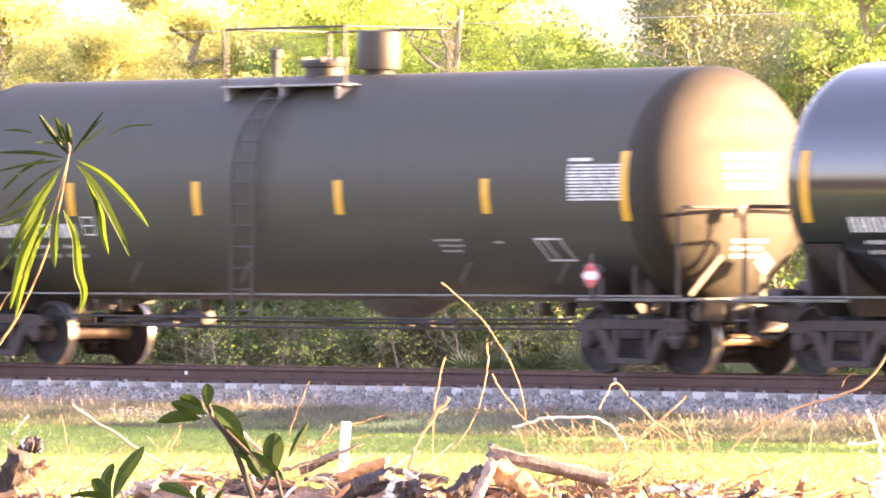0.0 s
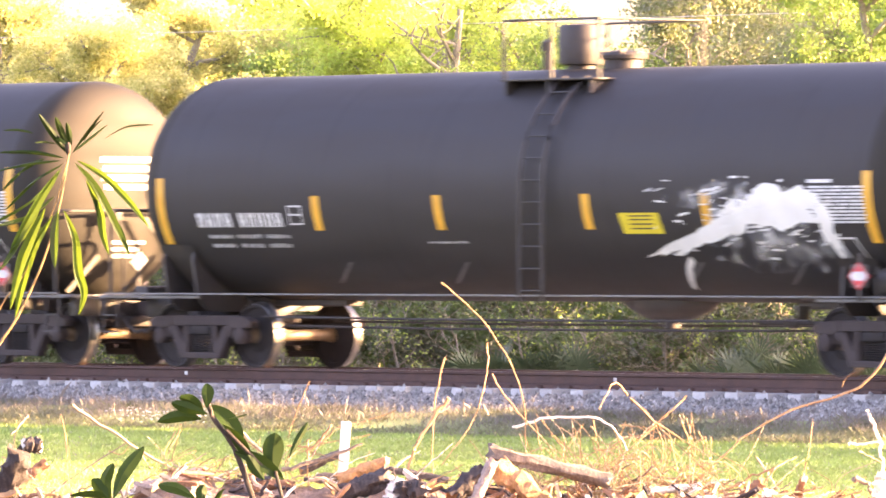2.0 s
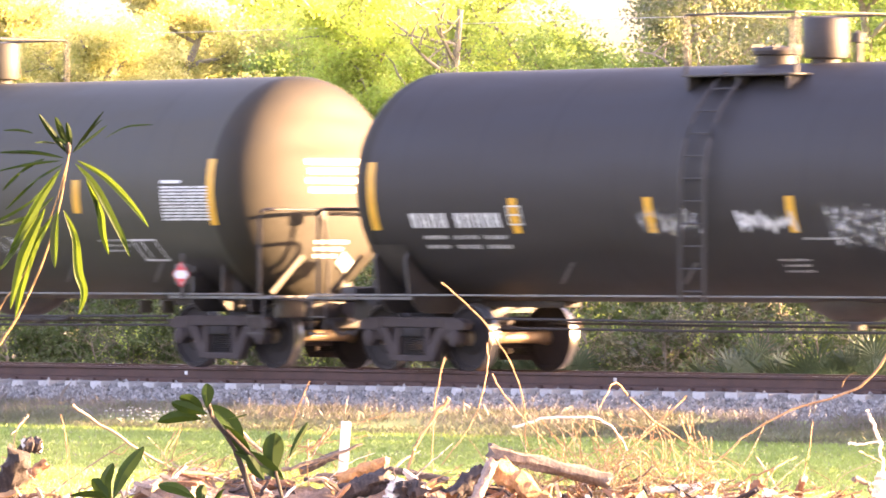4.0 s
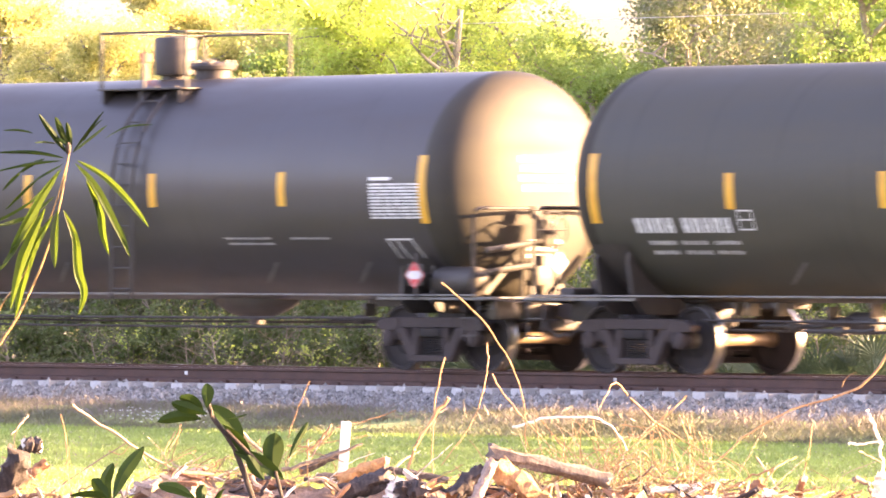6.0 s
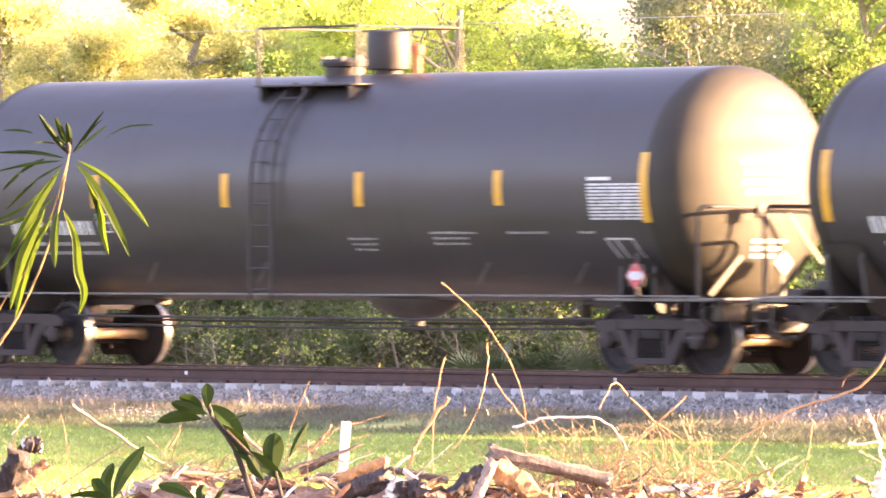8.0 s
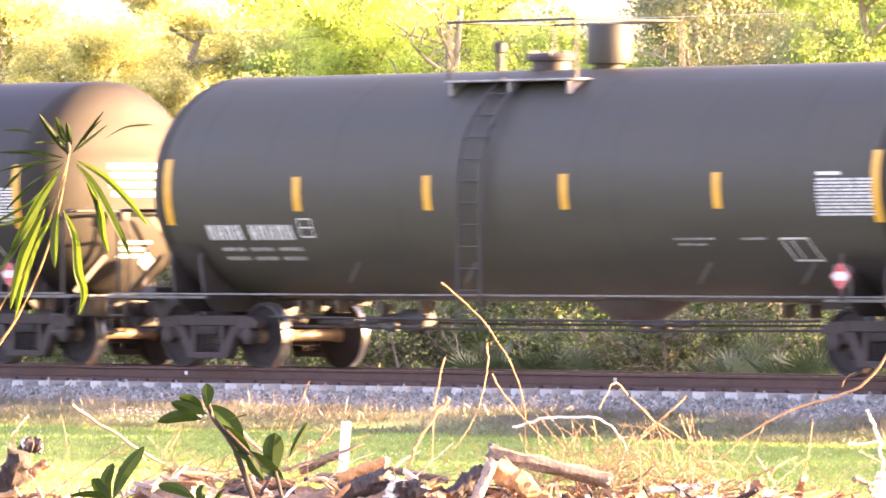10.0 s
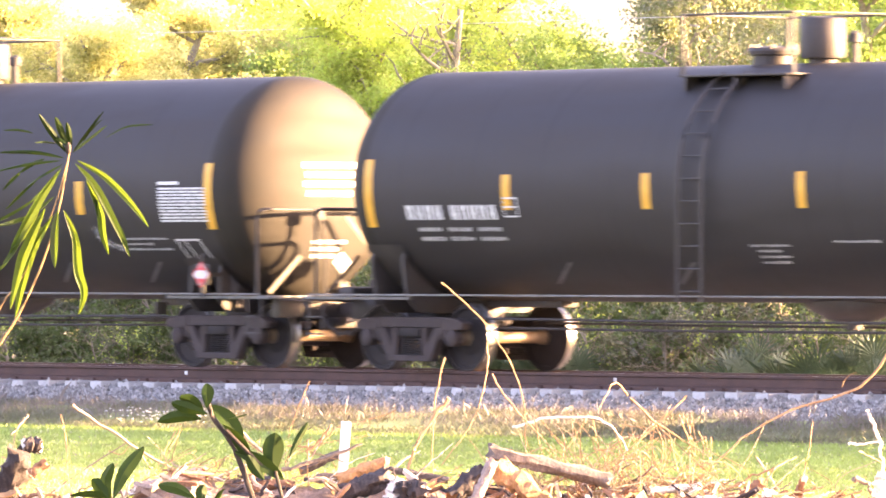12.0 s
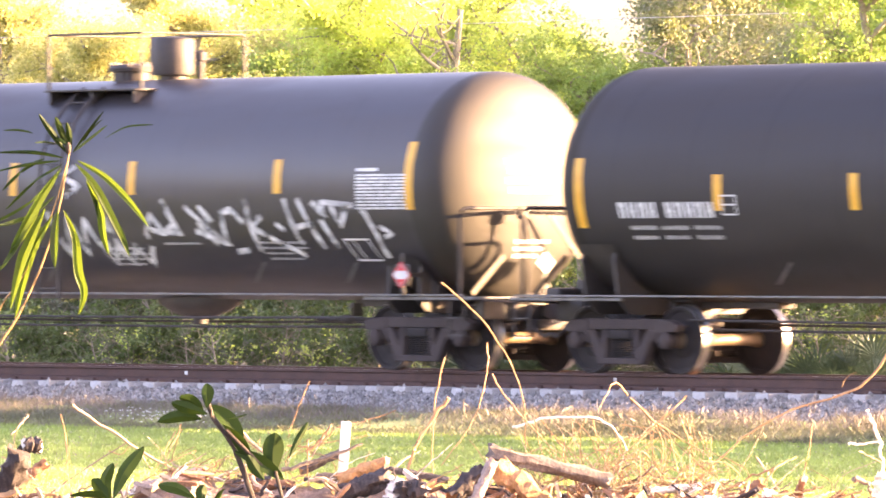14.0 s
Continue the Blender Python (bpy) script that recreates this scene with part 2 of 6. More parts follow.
def build_track():
    track = tagged(new("railway_track"), "rusty brown steel rails on pale concrete sleepers in grey ballast", "railway track", kind="structure")
    prof = [(-0.085, -0.226), (0.085, -0.226), (0.075, -0.172), (0.012, -0.15), (0.010, -0.05), (0.036, -0.036), (0.036, -0.012), (0.028, 0.0), (-0.028, 0.0), (-0.036, -0.012), (-0.036, -0.036), (-0.010, -0.05), (-0.012, -0.15), (-0.075, -0.172)]
    for y in (-0.753, 0.753):
        bm = bmesh.new()
        ends = [[bm.verts.new((x, y + a, b)) for a, b in prof] for x in (-110, 110)]
        for k in range(len(prof)):
            f = bm.faces.new((ends[0][k], ends[0][(k + 1) % len(prof)], ends[1][(k + 1) % len(prof)], ends[1][k]))
            f.material_index = 1 if k in (7,) else 0
        bmesh.ops.recalc_face_normals(bm, faces=bm.faces)
        part("rail", bm, [M["rail_steel"], M["rail_head"]], track, "rusty rail with a polished running face")
    # bed of crushed stone
    bm = bmesh.new()
    sec = [(-3.0, -0.58), (-2.3, -0.49), (-1.75, -0.37), (-1.32, -0.315), (-0.9, -0.265), (0.9, -0.265), (1.32, -0.315), (1.75, -0.37), (2.3, -0.49), (3.0, -0.58)]
    xs = [-110, *[v * 0.5 for v in range(-40, 41)], 110]
    rows = [[bm.verts.new((x, y + 0.06 * noise.noise((x, y, 3)), z - 0.02 + 0.03 * noise.noise((x * 1.7, y * 2, 9)))) for y, z in sec] for x in xs]
    for a, b in zip(rows, rows[1:]):
        for i in range(len(sec) - 1):
            bm.faces.new((a[i], b[i], b[i + 1], a[i + 1]))
    part("ballast_bed", bm, M["ballast"], track)
    # loose stones where they can be told apart
    rs = np.random.RandomState(5)
    base = np.array([(1, 0, 0), (-1, 0, 0), (0, 1, 0), (0, -1, 0), (0, 0, 1), (0, 0, -1)], float)
    tri = [(0, 2, 4), (2, 1, 4), (1, 3, 4), (3, 0, 4), (2, 0, 5), (1, 2, 5), (3, 1, 5), (0, 3, 5)]
    n = 15000
    x, y = rs.uniform(-13, 13, n), rs.uniform(-2.75, -0.86, n)
    z = np.interp(y, [s[0] for s in sec], [s[1] for s in sec]) - 0.005
    ph = (x / 0.606) % 1.0
    on_tie = (np.abs(ph - 0.5) < 0.24) & (y > -1.31)
    keep = ~on_tie | (rs.uniform(0, 1, n) < 0.05)
    z = np.where(on_tie, -0.22, z + rs.uniform(0, 0.02, n))
    x, y, z = x[keep], y[keep], z[keep]
    n = len(x)
    size = rs.uniform(0.018, 0.042, (n, 1, 1))
    v = base[None] * size * rs.uniform(0.6, 1.3, (n, 6, 1)) + rs.normal(0, 0.006, (n, 6, 3)) + np.stack([x, y, z], 1)[:, None]
    faces = [tuple(6 * i + a for a in t) for i in range(n) for t in tri]
    me = bpy.data.meshes.new("ballast_stones")
    me.from_pydata(v.reshape(-1, 3).tolist(), [], faces)
    me.materials.append(M["ballast"])
    tagged(part("ballast_stones", me, None, track, "loose grey crushed stones"), kind="stuff")
    # sleepers
    bm = bmesh.new()
    box(bm, -0.13, 0.13, -1.295, 1.295, -0.42, -0.222, 0.02)
    tie = mesh_of("sleeper", bm, M["concrete"])
    bm = bmesh.new()
    box(bm, -0.04, 0.04, -0.88, -0.845, -0.222, -0.195, 0.006)
    tube(bm, [(-0.025, -0.84, -0.185), (-0.025, -0.89, -0.185), (0.025, -0.89, -0.185), (0.025, -0.84, -0.185)], 0.007, 6)
    clip = mesh_of("rail_clip", bm, M["rail_steel"])
    for i in range(-148, 149):
        x = (i + 0.5) * 0.606
        t = part("sleeper", tie, None, track, at=pose(x, 0.01 * math.sin(i * 2.7), 0.004 * math.sin(i * 5.1)))
        if abs(x) < 14:
            part("rail_clip", clip, None, t)
    for x in (3.55, -5.55):
        bm = bmesh.new()
        box(bm, x - 0.03, x + 0.03, -0.78, -0.766, -0.115, -0.06, 0.004)
        part("rail_tag", bm, M["stencil"], track, "small white painted tag on the rail web")


# ---- tank cars ----
TR, TZ, HD, HN = 1.60, 2.565, 0.70, 2.7     # tank radius, axis height, head depth and how flat the head is
TB, TH = 7.06, 7.42                # straight length behind and ahead of the middle


def skin(z, out=0.006):
    """The near side of the tank at height z."""
    return -math.sqrt(max((TR + out) ** 2 - (z - TZ) ** 2, 0.0))


def patch(bm, u0, u1, z0, z1, skew=0.0, out=0.006):
    """A painted field on the tank's side."""
    n = max(1, math.ceil(abs(z1 - z0) / 0.08))
    cols = []
    for i in range(n + 1):
        z = z0 + (z1 - z0) * i / n
        s = skew * i / n
        cols.append((bm.verts.new((u0 + s, skin(z, out), z)), bm.verts.new((u1 + s, skin(z, out), z))))
    for a, b in zip(cols, cols[1:]):
        bm.faces.new((a[0], a[1], b[1], b[0]))
    return bm


def print_row(bm, u0, u1, z0, z1):
    """Small print that cannot be read: a row of short uneven bars."""
    u = u0
    while u < u1 - 0.02:
        w = min(rand(0.025, 0.06), u1 - u)
        patch(bm, u, u + w, z0 + rand(0, 0.006), z1 - rand(0, 0.01))
        u += w + rand(0.012, 0.03)
    return bm


def stroke(bm, pts, w, out=0.007):
    """A sprayed line on the tank's side, through (u, z) places."""
    fine = []
    for (a, b), (c, d) in zip(pts, pts[1:]):
        k = max(1, int(math.hypot(c - a, d - b) / 0.07))
        fine += [(a + (c - a) * i / k, b + (d - b) * i / k) for i in range(k)]
    fine.append(pts[-1])
    rows = []
    for i, (u, z) in enumerate(fine):
        p, q = fine[max(i - 1, 0)], fine[min(i + 1, len(fine) - 1)]
        du, dz = q[0] - p[0], q[1] - p[1]
        k = math.hypot(du, dz) or 1
        ww = w * (0.8 + 0.35 * noise.noise((u * 3, z * 3, w * 50)))
        rows.append([bm.verts.new((u + s * -dz / k * ww, skin(z + s * du / k * ww, out), z + s * du / k * ww)) for s in (-0.5, 0.5)])
    for a, b in zip(rows, rows[1:]):
        bm.faces.new((a[0], a[1], b[1], b[0]))
    return bm


def head_patch(bm, y0, y1, z0, z1):
    """A painted field on the leading tank head."""
    ny, nz = 6, 2
    g = []
    for i in range(ny + 1):
        row = []
        for j in range(nz + 1):
            y, z = y0 + (y1 - y0) * i / ny, z0 + (z1 - z0) * j / nz
            q = max(0.0, 1 - (math.hypot(y, z - TZ) / TR) ** HN)
            row.append(bm.verts.new((TH + HD * q ** (1 / HN) + 0.007, y, z)))
        g.append(row)
    for a, b in zip(g, g[1:]):
        for j in range(nz):
            bm.faces.new((a[j], b[j], b[j + 1], a[j + 1]))
    return bm


@functools.lru_cache(None)
def tank_meshes(paint):
    bm = bmesh.new()
    lathe(bm, [(TR, -TB), (TR, -3.5), (TR, 0), (TR, 3.5), (TR, TH)], "x", 96, (0, 0, TZ))
    bmesh.ops.delete(bm, geom=[f for f in bm.faces if len(f.verts) > 4], context="FACES_ONLY")
    shell = mesh_of("tank_shell", bm, M[paint])
    heads = []
    for s in (1, -1):
        bm = bmesh.new()
        end = TH if s > 0 else TB
        lathe(bm, [*[(TR * math.cos(radians(a)) ** (2 / HN), s * (end + HD * math.sin(radians(a)) ** (2 / HN))) for a in (0, 1, 2.5, *range(4, 88, 3), 88, 89.3)], (0.0, s * (end + HD))], "x", 96, (0, 0, TZ))
        bmesh.ops.delete(bm, geom=[f for f in bm.faces if len(f.verts) > 4], context="FACES_ONLY")
        heads.append(mesh_of("tank_head", bm, M[paint.replace("tank", "head")]))
    return shell, heads


@functools.lru_cache(None)
def running_gear():
    """Meshes that every car shares, by name."""
    g = {}
    bm = bmesh.new()
    lathe(bm, [(0.10, 0.64), (0.20, 0.66), (0.40, 0.70), (0.405, 0.665), (0.482, 0.672), (0.486, 0.69), (0.462, 0.712), (0.459, 0.80), (0.452, 0.805), (0.405, 0.80), (0.385, 0.765), (0.24, 0.735), (0.17, 0.79), (0.10, 0.80)], "y", 48)
    bm.faces.ensure_lookup_table()
    for f in bm.faces:
        r = [math.hypot(v.co.x, v.co.z) for v in f.verts]
        f.material_index = 1 if min(r) > 0.449 else 0
    g["wheel"] = mesh_of("wheel", bm, [M["wheel_steel"], M["tread"]])
    bm = bmesh.new()
    lathe(bm, [(0.07, -1.06), (0.085, -1.05), (0.085, -0.84), (0.11, -0.82), (0.11, -0.62), (0.085, -0.5), (0.08, 0), (0.085, 0.5), (0.11, 0.62), (0.11, 0.82), (0.085, 0.84), (0.085, 1.05), (0.07, 1.06)], "y", 20)
    g["axle"] = mesh_of("axle", bm, M["axle_steel"])
    # cast side frame: top chord, sloping arms, spring seat, pedestals
    for side in (-1, 1):
        bm = bmesh.new()
        y0, y1 = sorted((side * 0.93, side * 1.09))
        loops = [
            [(-0.62, 0.60), (0.62, 0.60), (0.66, 0.745), (-0.66, 0.745)],
            [(0.62, 0.60), (0.78, 0.56), (1.10, 0.57), (1.14, 0.66), (1.0, 0.725), (0.66, 0.745)],
            [(-0.62, 0.60), (-0.66, 0.745), (-1.0, 0.725), (-1.14, 0.66), (-1.10, 0.57), (-0.78, 0.56)],
            [(0.70, 0.60), (0.52, 0.60), (0.29, 0.26), (0.36, 0.13), (0.44, 0.13)],
            [(-0.70, 0.60), (-0.44, 0.13), (-0.36, 0.13), (-0.29, 0.26), (-0.52, 0.60)],
            [(-0.40, 0.13), (0.40, 0.13), (0.34, 0.22), (-0.34, 0.22)],
            [(0.26, 0.215), (0.36, 0.215), (0.36, 0.605), (0.26, 0.605)],
            [(-0.36, 0.215), (-0.26, 0.215), (-0.26, 0.605), (-0.36, 0.605)],
            [(0.66, 0.44), (0.72, 0.42), (0.76, 0.57), (0.68, 0.61)],
            [(-0.66, 0.44), (-0.68, 0.61), (-0.76, 0.57), (-0.72, 0.42)],
        ]
        for i, lp in enumerate(loops):
            d = 0.004 * (i % 3)
            a = [bm.verts.new((u, y0 - d, z)) for u, z in lp]
            b = [bm.verts.new((u, y1 + d, z)) for u, z in lp]
            bm.faces.new(a), bm.faces.new(b[::-1])
            for k in range(len(lp)):
                bm.faces.new((a[k], b[k], b[(k + 1) % len(lp)], a[(k + 1) % len(lp)]))
        bmesh.ops.recalc_face_normals(bm, faces=bm.faces)
        bmesh.ops.bevel(bm, geom=bm.edges[:], offset=0.012, segments=1, affect="EDGES")
        g["side_frame", side] = mesh_of("side_frame", bm, M["truck_steel"])
    bm = bmesh.new()
    prof = []
    for i in range(9):
        z = 0.22 + i * 0.03
        prof += [(0.055, z), (0.072, z + 0.008), (0.072, z + 0.016), (0.055, z + 0.024)]
    lathe(bm, prof, "z", 12)
    g["spring"] = mesh_of("spring", bm, M["wheel_steel"])
    bm = bmesh.new()
    box(bm, -0.23, 0.23, -1.10, 1.10, 0.47, 0.60, 0.03)
    box(bm, -0.26, 0.26, -0.6, 0.6, 0.55, 0.72, 0.03)
    lathe(bm, [(0.2, 0.72), (0.2, 0.78)], "z", 24)
    g["truck_bolster"] = mesh_of("truck_bolster", bm, M["wheel_steel"])
    bm = bmesh.new()
    lathe(bm, [(0.04, -1.13), (0.10, -1.12), (0.12, -1.10), (0.12, -0.95), (0.1, -0.93)], "y", 20)
    g["bearing_cap"] = mesh_of("bearing_cap", bm, M["truck_steel"])
    bm = bmesh.new()
    for s in (-1, 1):
        tube(bm, [(-0.36 * s, -0.95, 0.35), (-0.36 * s, 0.95, 0.35)], 0.045, 8)
        for y in (-0.75, 0.75):
            box(bm, -0.40 * s, -0.455 * s, y - 0.05, y + 0.05, 0.24, 0.50, 0.01)
    g["brake_beam"] = mesh_of("brake_beam", bm, M["truck_steel"])
    # body parts
    for s in (-1, 1):
        bm = bmesh.new()
        box(bm, s * 6.15, s * 8.45, -0.22, 0.22, 0.66, 0.99, 0.02)
        box(bm, s * 4.6, s * 6.2, -0.16, 0.16, 0.88, 0.985, 0.02)
        box(bm, s * 6.1, s * 8.45, -0.34, 0.34, 0.965, 1.005, 0.01)
        box(bm, s * 7.95, s * 8.5, -0.62, 0.62, 0.70, 0.985, 0.03)
        box(bm, s * 8.25, s * 8.6, -0.30, 0.30, 0.56, 0.72, 0.04)
        g["stub_sill", s] = mesh_of("stub_sill", bm, M["steel_black"])
        bm = bmesh.new()
        lo = 222 if s > 0 else 214
        # cradle round the tank's lower half and its web down to the sill
        for uu, w in ((6.55, 0.05), (7.2, 0.05)):
            ring_in, ring_out = [], []
            for k in range(25):
                a = radians(lo + (540 - 2 * lo) * k / 24)
                zlow = min(TZ + (TR + 0.05) * math.sin(a), 3)
                ring_in.append((TR * math.cos(a), TZ + TR * math.sin(a)))
                yo = (TR + 0.04) * math.cos(a)
                ring_out.append((yo, max(0.80, TZ + (TR + 0.06) * math.sin(a) - (0.5 if abs(yo) < 1.35 else 0.12))))
            for k in range(24):
                q = []
                for u in (s * uu - w / 2, s * uu + w / 2):
                    q.append([bm.verts.new((u, *p)) for p in (ring_in[k], ring_in[k + 1], ring_out[k + 1], ring_out[k])])
                bm.faces.new(q[0]), bm.faces.new(q[1][::-1])
                for j in range(4):
                    bm.faces.new((q[0][j], q[1][j], q[1][(j + 1) % 4], q[0][(j + 1) % 4]))
        prof = []
        for k in range(25):
            a = radians(lo - 4 + (548 - 2 * lo) * k / 24)
            prof.append([(u, (TR + 0.03) * math.cos(a), TZ + (TR + 0.03) * math.sin(a)) for u in (s * 6.5, s * 7.25)])
        vs = [[bm.verts.new(p) for p in r] for r in prof]
        for a, b in zip(vs, vs[1:]):
            bm.faces.new((a[0], a[1], b[1], b[0]))
        box(bm, s * 6.55, s * 7.2, -0.55, 0.55, 0.79, 0.93, 0.02)
        bmesh.ops.recalc_face_normals(bm, faces=bm.faces)
        bmesh.ops.remove_doubles(bm, verts=bm.verts, dist=0.0005)
        g["saddle", s] = mesh_of("saddle", bm, M["steel_black"])
        bm = bmesh.new()
        box(bm, s * 6.3, s * 8.55, -0.03, 0.03, 0.985, 1.03, 0.008)
        g["side_sill", s] = mesh_of("side_sill", bm, M["dull_steel"])
        bm = bmesh.new()
        box(bm, s * 8.30, s * 8.58, -1.40, 1.40, 0.99, 1.035, 0.008)
        g["end_sill", s] = mesh_of("end_sill", bm, M["dull_steel"])
        bm = bmesh.new()
        box(bm, s * 7.3, s * 8.28, -0.235, 0.235, 1.0, 1.03, 0.006)
        g["walkway", s] = mesh_of("walkway", bm, M["steel_black"])
        bm = bmesh.new()
        box(bm, s * 8.40, s * 8.68, -0.09, 0.09, 0.76, 0.92, 0.02)
        box(bm, s * 8.64, s * 8.93, -0.16, 0.10, 0.72, 0.98, 0.04)
        box(bm, s * 8.80, s * 9.00, 0.02, 0.16, 0.74, 0.96, 0.04)
        g["coupler", s] = mesh_of("coupler", bm, M["truck_steel"])
        bm = bmesh.new()
        tube(bm, [(s * 8.45, -0.35, 0.80), (s * 8.62, -0.36, 0.60), (s * 8.82, -0.34, 0.48), (s * 8.93, -0.3, 0.52)], 0.028, 8)
        g["air_hose", s] = mesh_of("air_hose", bm, M["steel_black"])
        # hoop of the end handrail
        bm = bmesh.new()
        uu = s * 8.30
        pts = [(uu, -1.43, 1.0), (uu, -1.43, 2.14), (uu, -1.40, 2.21), (uu, -1.33, 2.25), (uu, 1.33, 2.25), (uu, 1.40, 2.21), (uu, 1.43, 2.14), (uu, 1.43, 1.0)]
        tube(bm, pts, 0.026, 10)
        g["end_handrail", s] = mesh_of("end_handrail", bm, M["steel_black"])
        bm = bmesh.new()
        box(bm, uu - 0.012, uu + 0.012, -0.39, 0.39, 1.30, 1.365, 0.0, Matrix.Rotation(radians(42), 4, "X"))
        g["end_brace", s] = mesh_of("end_brace", bm, M["tan_steel"])
        bm = bmesh.new()
        box(bm, uu - 0.012, uu + 0.012, -0.46, 0.46, -0.03, 0.03, 0.0, Matrix.Rotation(radians(-46), 4, "X"))
        g["upper_brace", s] = mesh_of("upper_brace", bm, M["tan_steel"])
    bm = bmesh.new()
    box(bm, -0.02, 0.02, -0.11, 0.11, -0.09, 0.09, 0.006)
    box(bm, -0.16, -0.02, -0.025, 0.025, 0.03, 0.09, 0.006)
    g["pipe_bracket"] = mesh_of("pipe_bracket", bm, M["tan_steel"])
    bm = bmesh.new()
    tube(bm, [(-0.75, 0, 0), (0.45, 0, 0), (0.55, 0.02, 0.03), (0.58, 0.05, 0.14)], 0.032, 8)
    lathe(bm, [(0.05, -0.2), (0.065, -0.18), (0.065, 0.02), (0.05, 0.04)], "x", 12)
    g["under_pipe"] = mesh_of("under_pipe", bm, M["steel_black"])
    bm = bmesh.new()
    lathe(bm, [(0.03, -0.75), (0.03, -0.3), (0.13, -0.29), (0.15, -0.26), (0.15, 0.2), (0.12, 0.25), (0.0, 0.27)], "x", 18)
    g["brake_cylinder"] = mesh_of("brake_cylinder", bm, M["steel_black"])
    for s in (-1, 1):
        bm = bmesh.new()
        tube(bm, [(s * 8.60, -1.36, 0.86), (s * 8.60, -1.30, 0.98), (s * 8.60, -0.5, 0.95), (s * 8.66, -0.2, 1.0), (s * 8.72, 0.0, 0.98)], 0.016, 6)
        g["uncoupling_lever", s] = mesh_of("uncoupling_lever", bm, M["steel_black"])
        bm = bmesh.new()
        for du in (0.0, 0.30):
            tube(bm, [(s * (8.12 + du), -1.45, 1.0), (s * (8.12 + du), -1.47, 0.50)], 0.016, 6)
        for z in (0.50, 0.74):
            box(bm, s * 8.11, s * 8.43, -1.50, -1.40, z - 0.012, z + 0.012, 0.004)
        g["corner_step", s] = mesh_of("corner_step", bm, M["steel_black"])
    bm = bmesh.new()
    box(bm, -8.4, 8.4, -0.0275, 0.0275, 1.04, 1.066, 0.006)
    g["side_rail"] = mesh_of("side_rail", bm, M["dull_steel"])
    bm = bmesh.new()
    pts = []
    for k in range(5):
        a = radians(221 + k * 4)
        pts.append((0.55 - 0.148 * k, (TR + 0.012) * math.cos(a), TZ + (TR + 0.012) * math.sin(a)))
    rows = [[bm.verts.new((p[0] + d, p[1], p[2])) for d in (-0.04, 0.04)] for p in pts]
    for a, b in zip(rows, rows[1:]):
        bm.faces.new((a[0], a[1], b[1], b[0]))
    box(bm, -0.04, 0.04, -1.47, -1.0, 1.04, 1.06, 0.0)
    g["rail_strap"] = mesh_of("rail_strap", bm, M["dull_steel"])
    bm = bmesh.new()
    tube(bm, [(-5.6, 0, 0), (-2, 0, -0.02), (2, 0, -0.02), (5.6, 0, 0)], 0.02, 6)
    g["brake_rod"] = mesh_of("brake_rod", bm, M["steel_black"])
    bm = bmesh.new()
    lathe(bm, [(0.02, -1.0), (0.14, -0.8), (0.26, -0.45), (0.30, -0.2), (0.30, 0.2), (0.26, 0.45), (0.14, 0.8), (0.02, 1.0)], "x", 24, (0, 0, 1.0))
    lathe(bm, [(0.09, 0.60), (0.11, 0.61), (0.11, 0.70), (0.16, 0.74)], "z", 16)
    g["bottom_outlet"] = mesh_of("bottom_outlet", bm, M["steel_black"])
    bm = bmesh.new()
    lathe(bm, [(0.0, -0.46), (0.12, -0.45), (0.2, -0.38), (0.21, -0.3), (0.21, 0.3), (0.2, 0.38), (0.12, 0.45), (0.0, 0.46)], "x", 20)
    g["air_reservoir"] = mesh_of("air_reservoir", bm, M["steel_black"])
    bm = bmesh.new()
    box(bm, -0.12, 0.12, -0.13, 0.13, -0.14, 0.14, 0.03)
    box(bm, -0.07, 0.07, -0.22, 0.22, -0.07, 0.08, 0.02)
    g["brake_valve"] = mesh_of("brake_valve", bm, M["tan_steel"])
    return g


TREADS = []


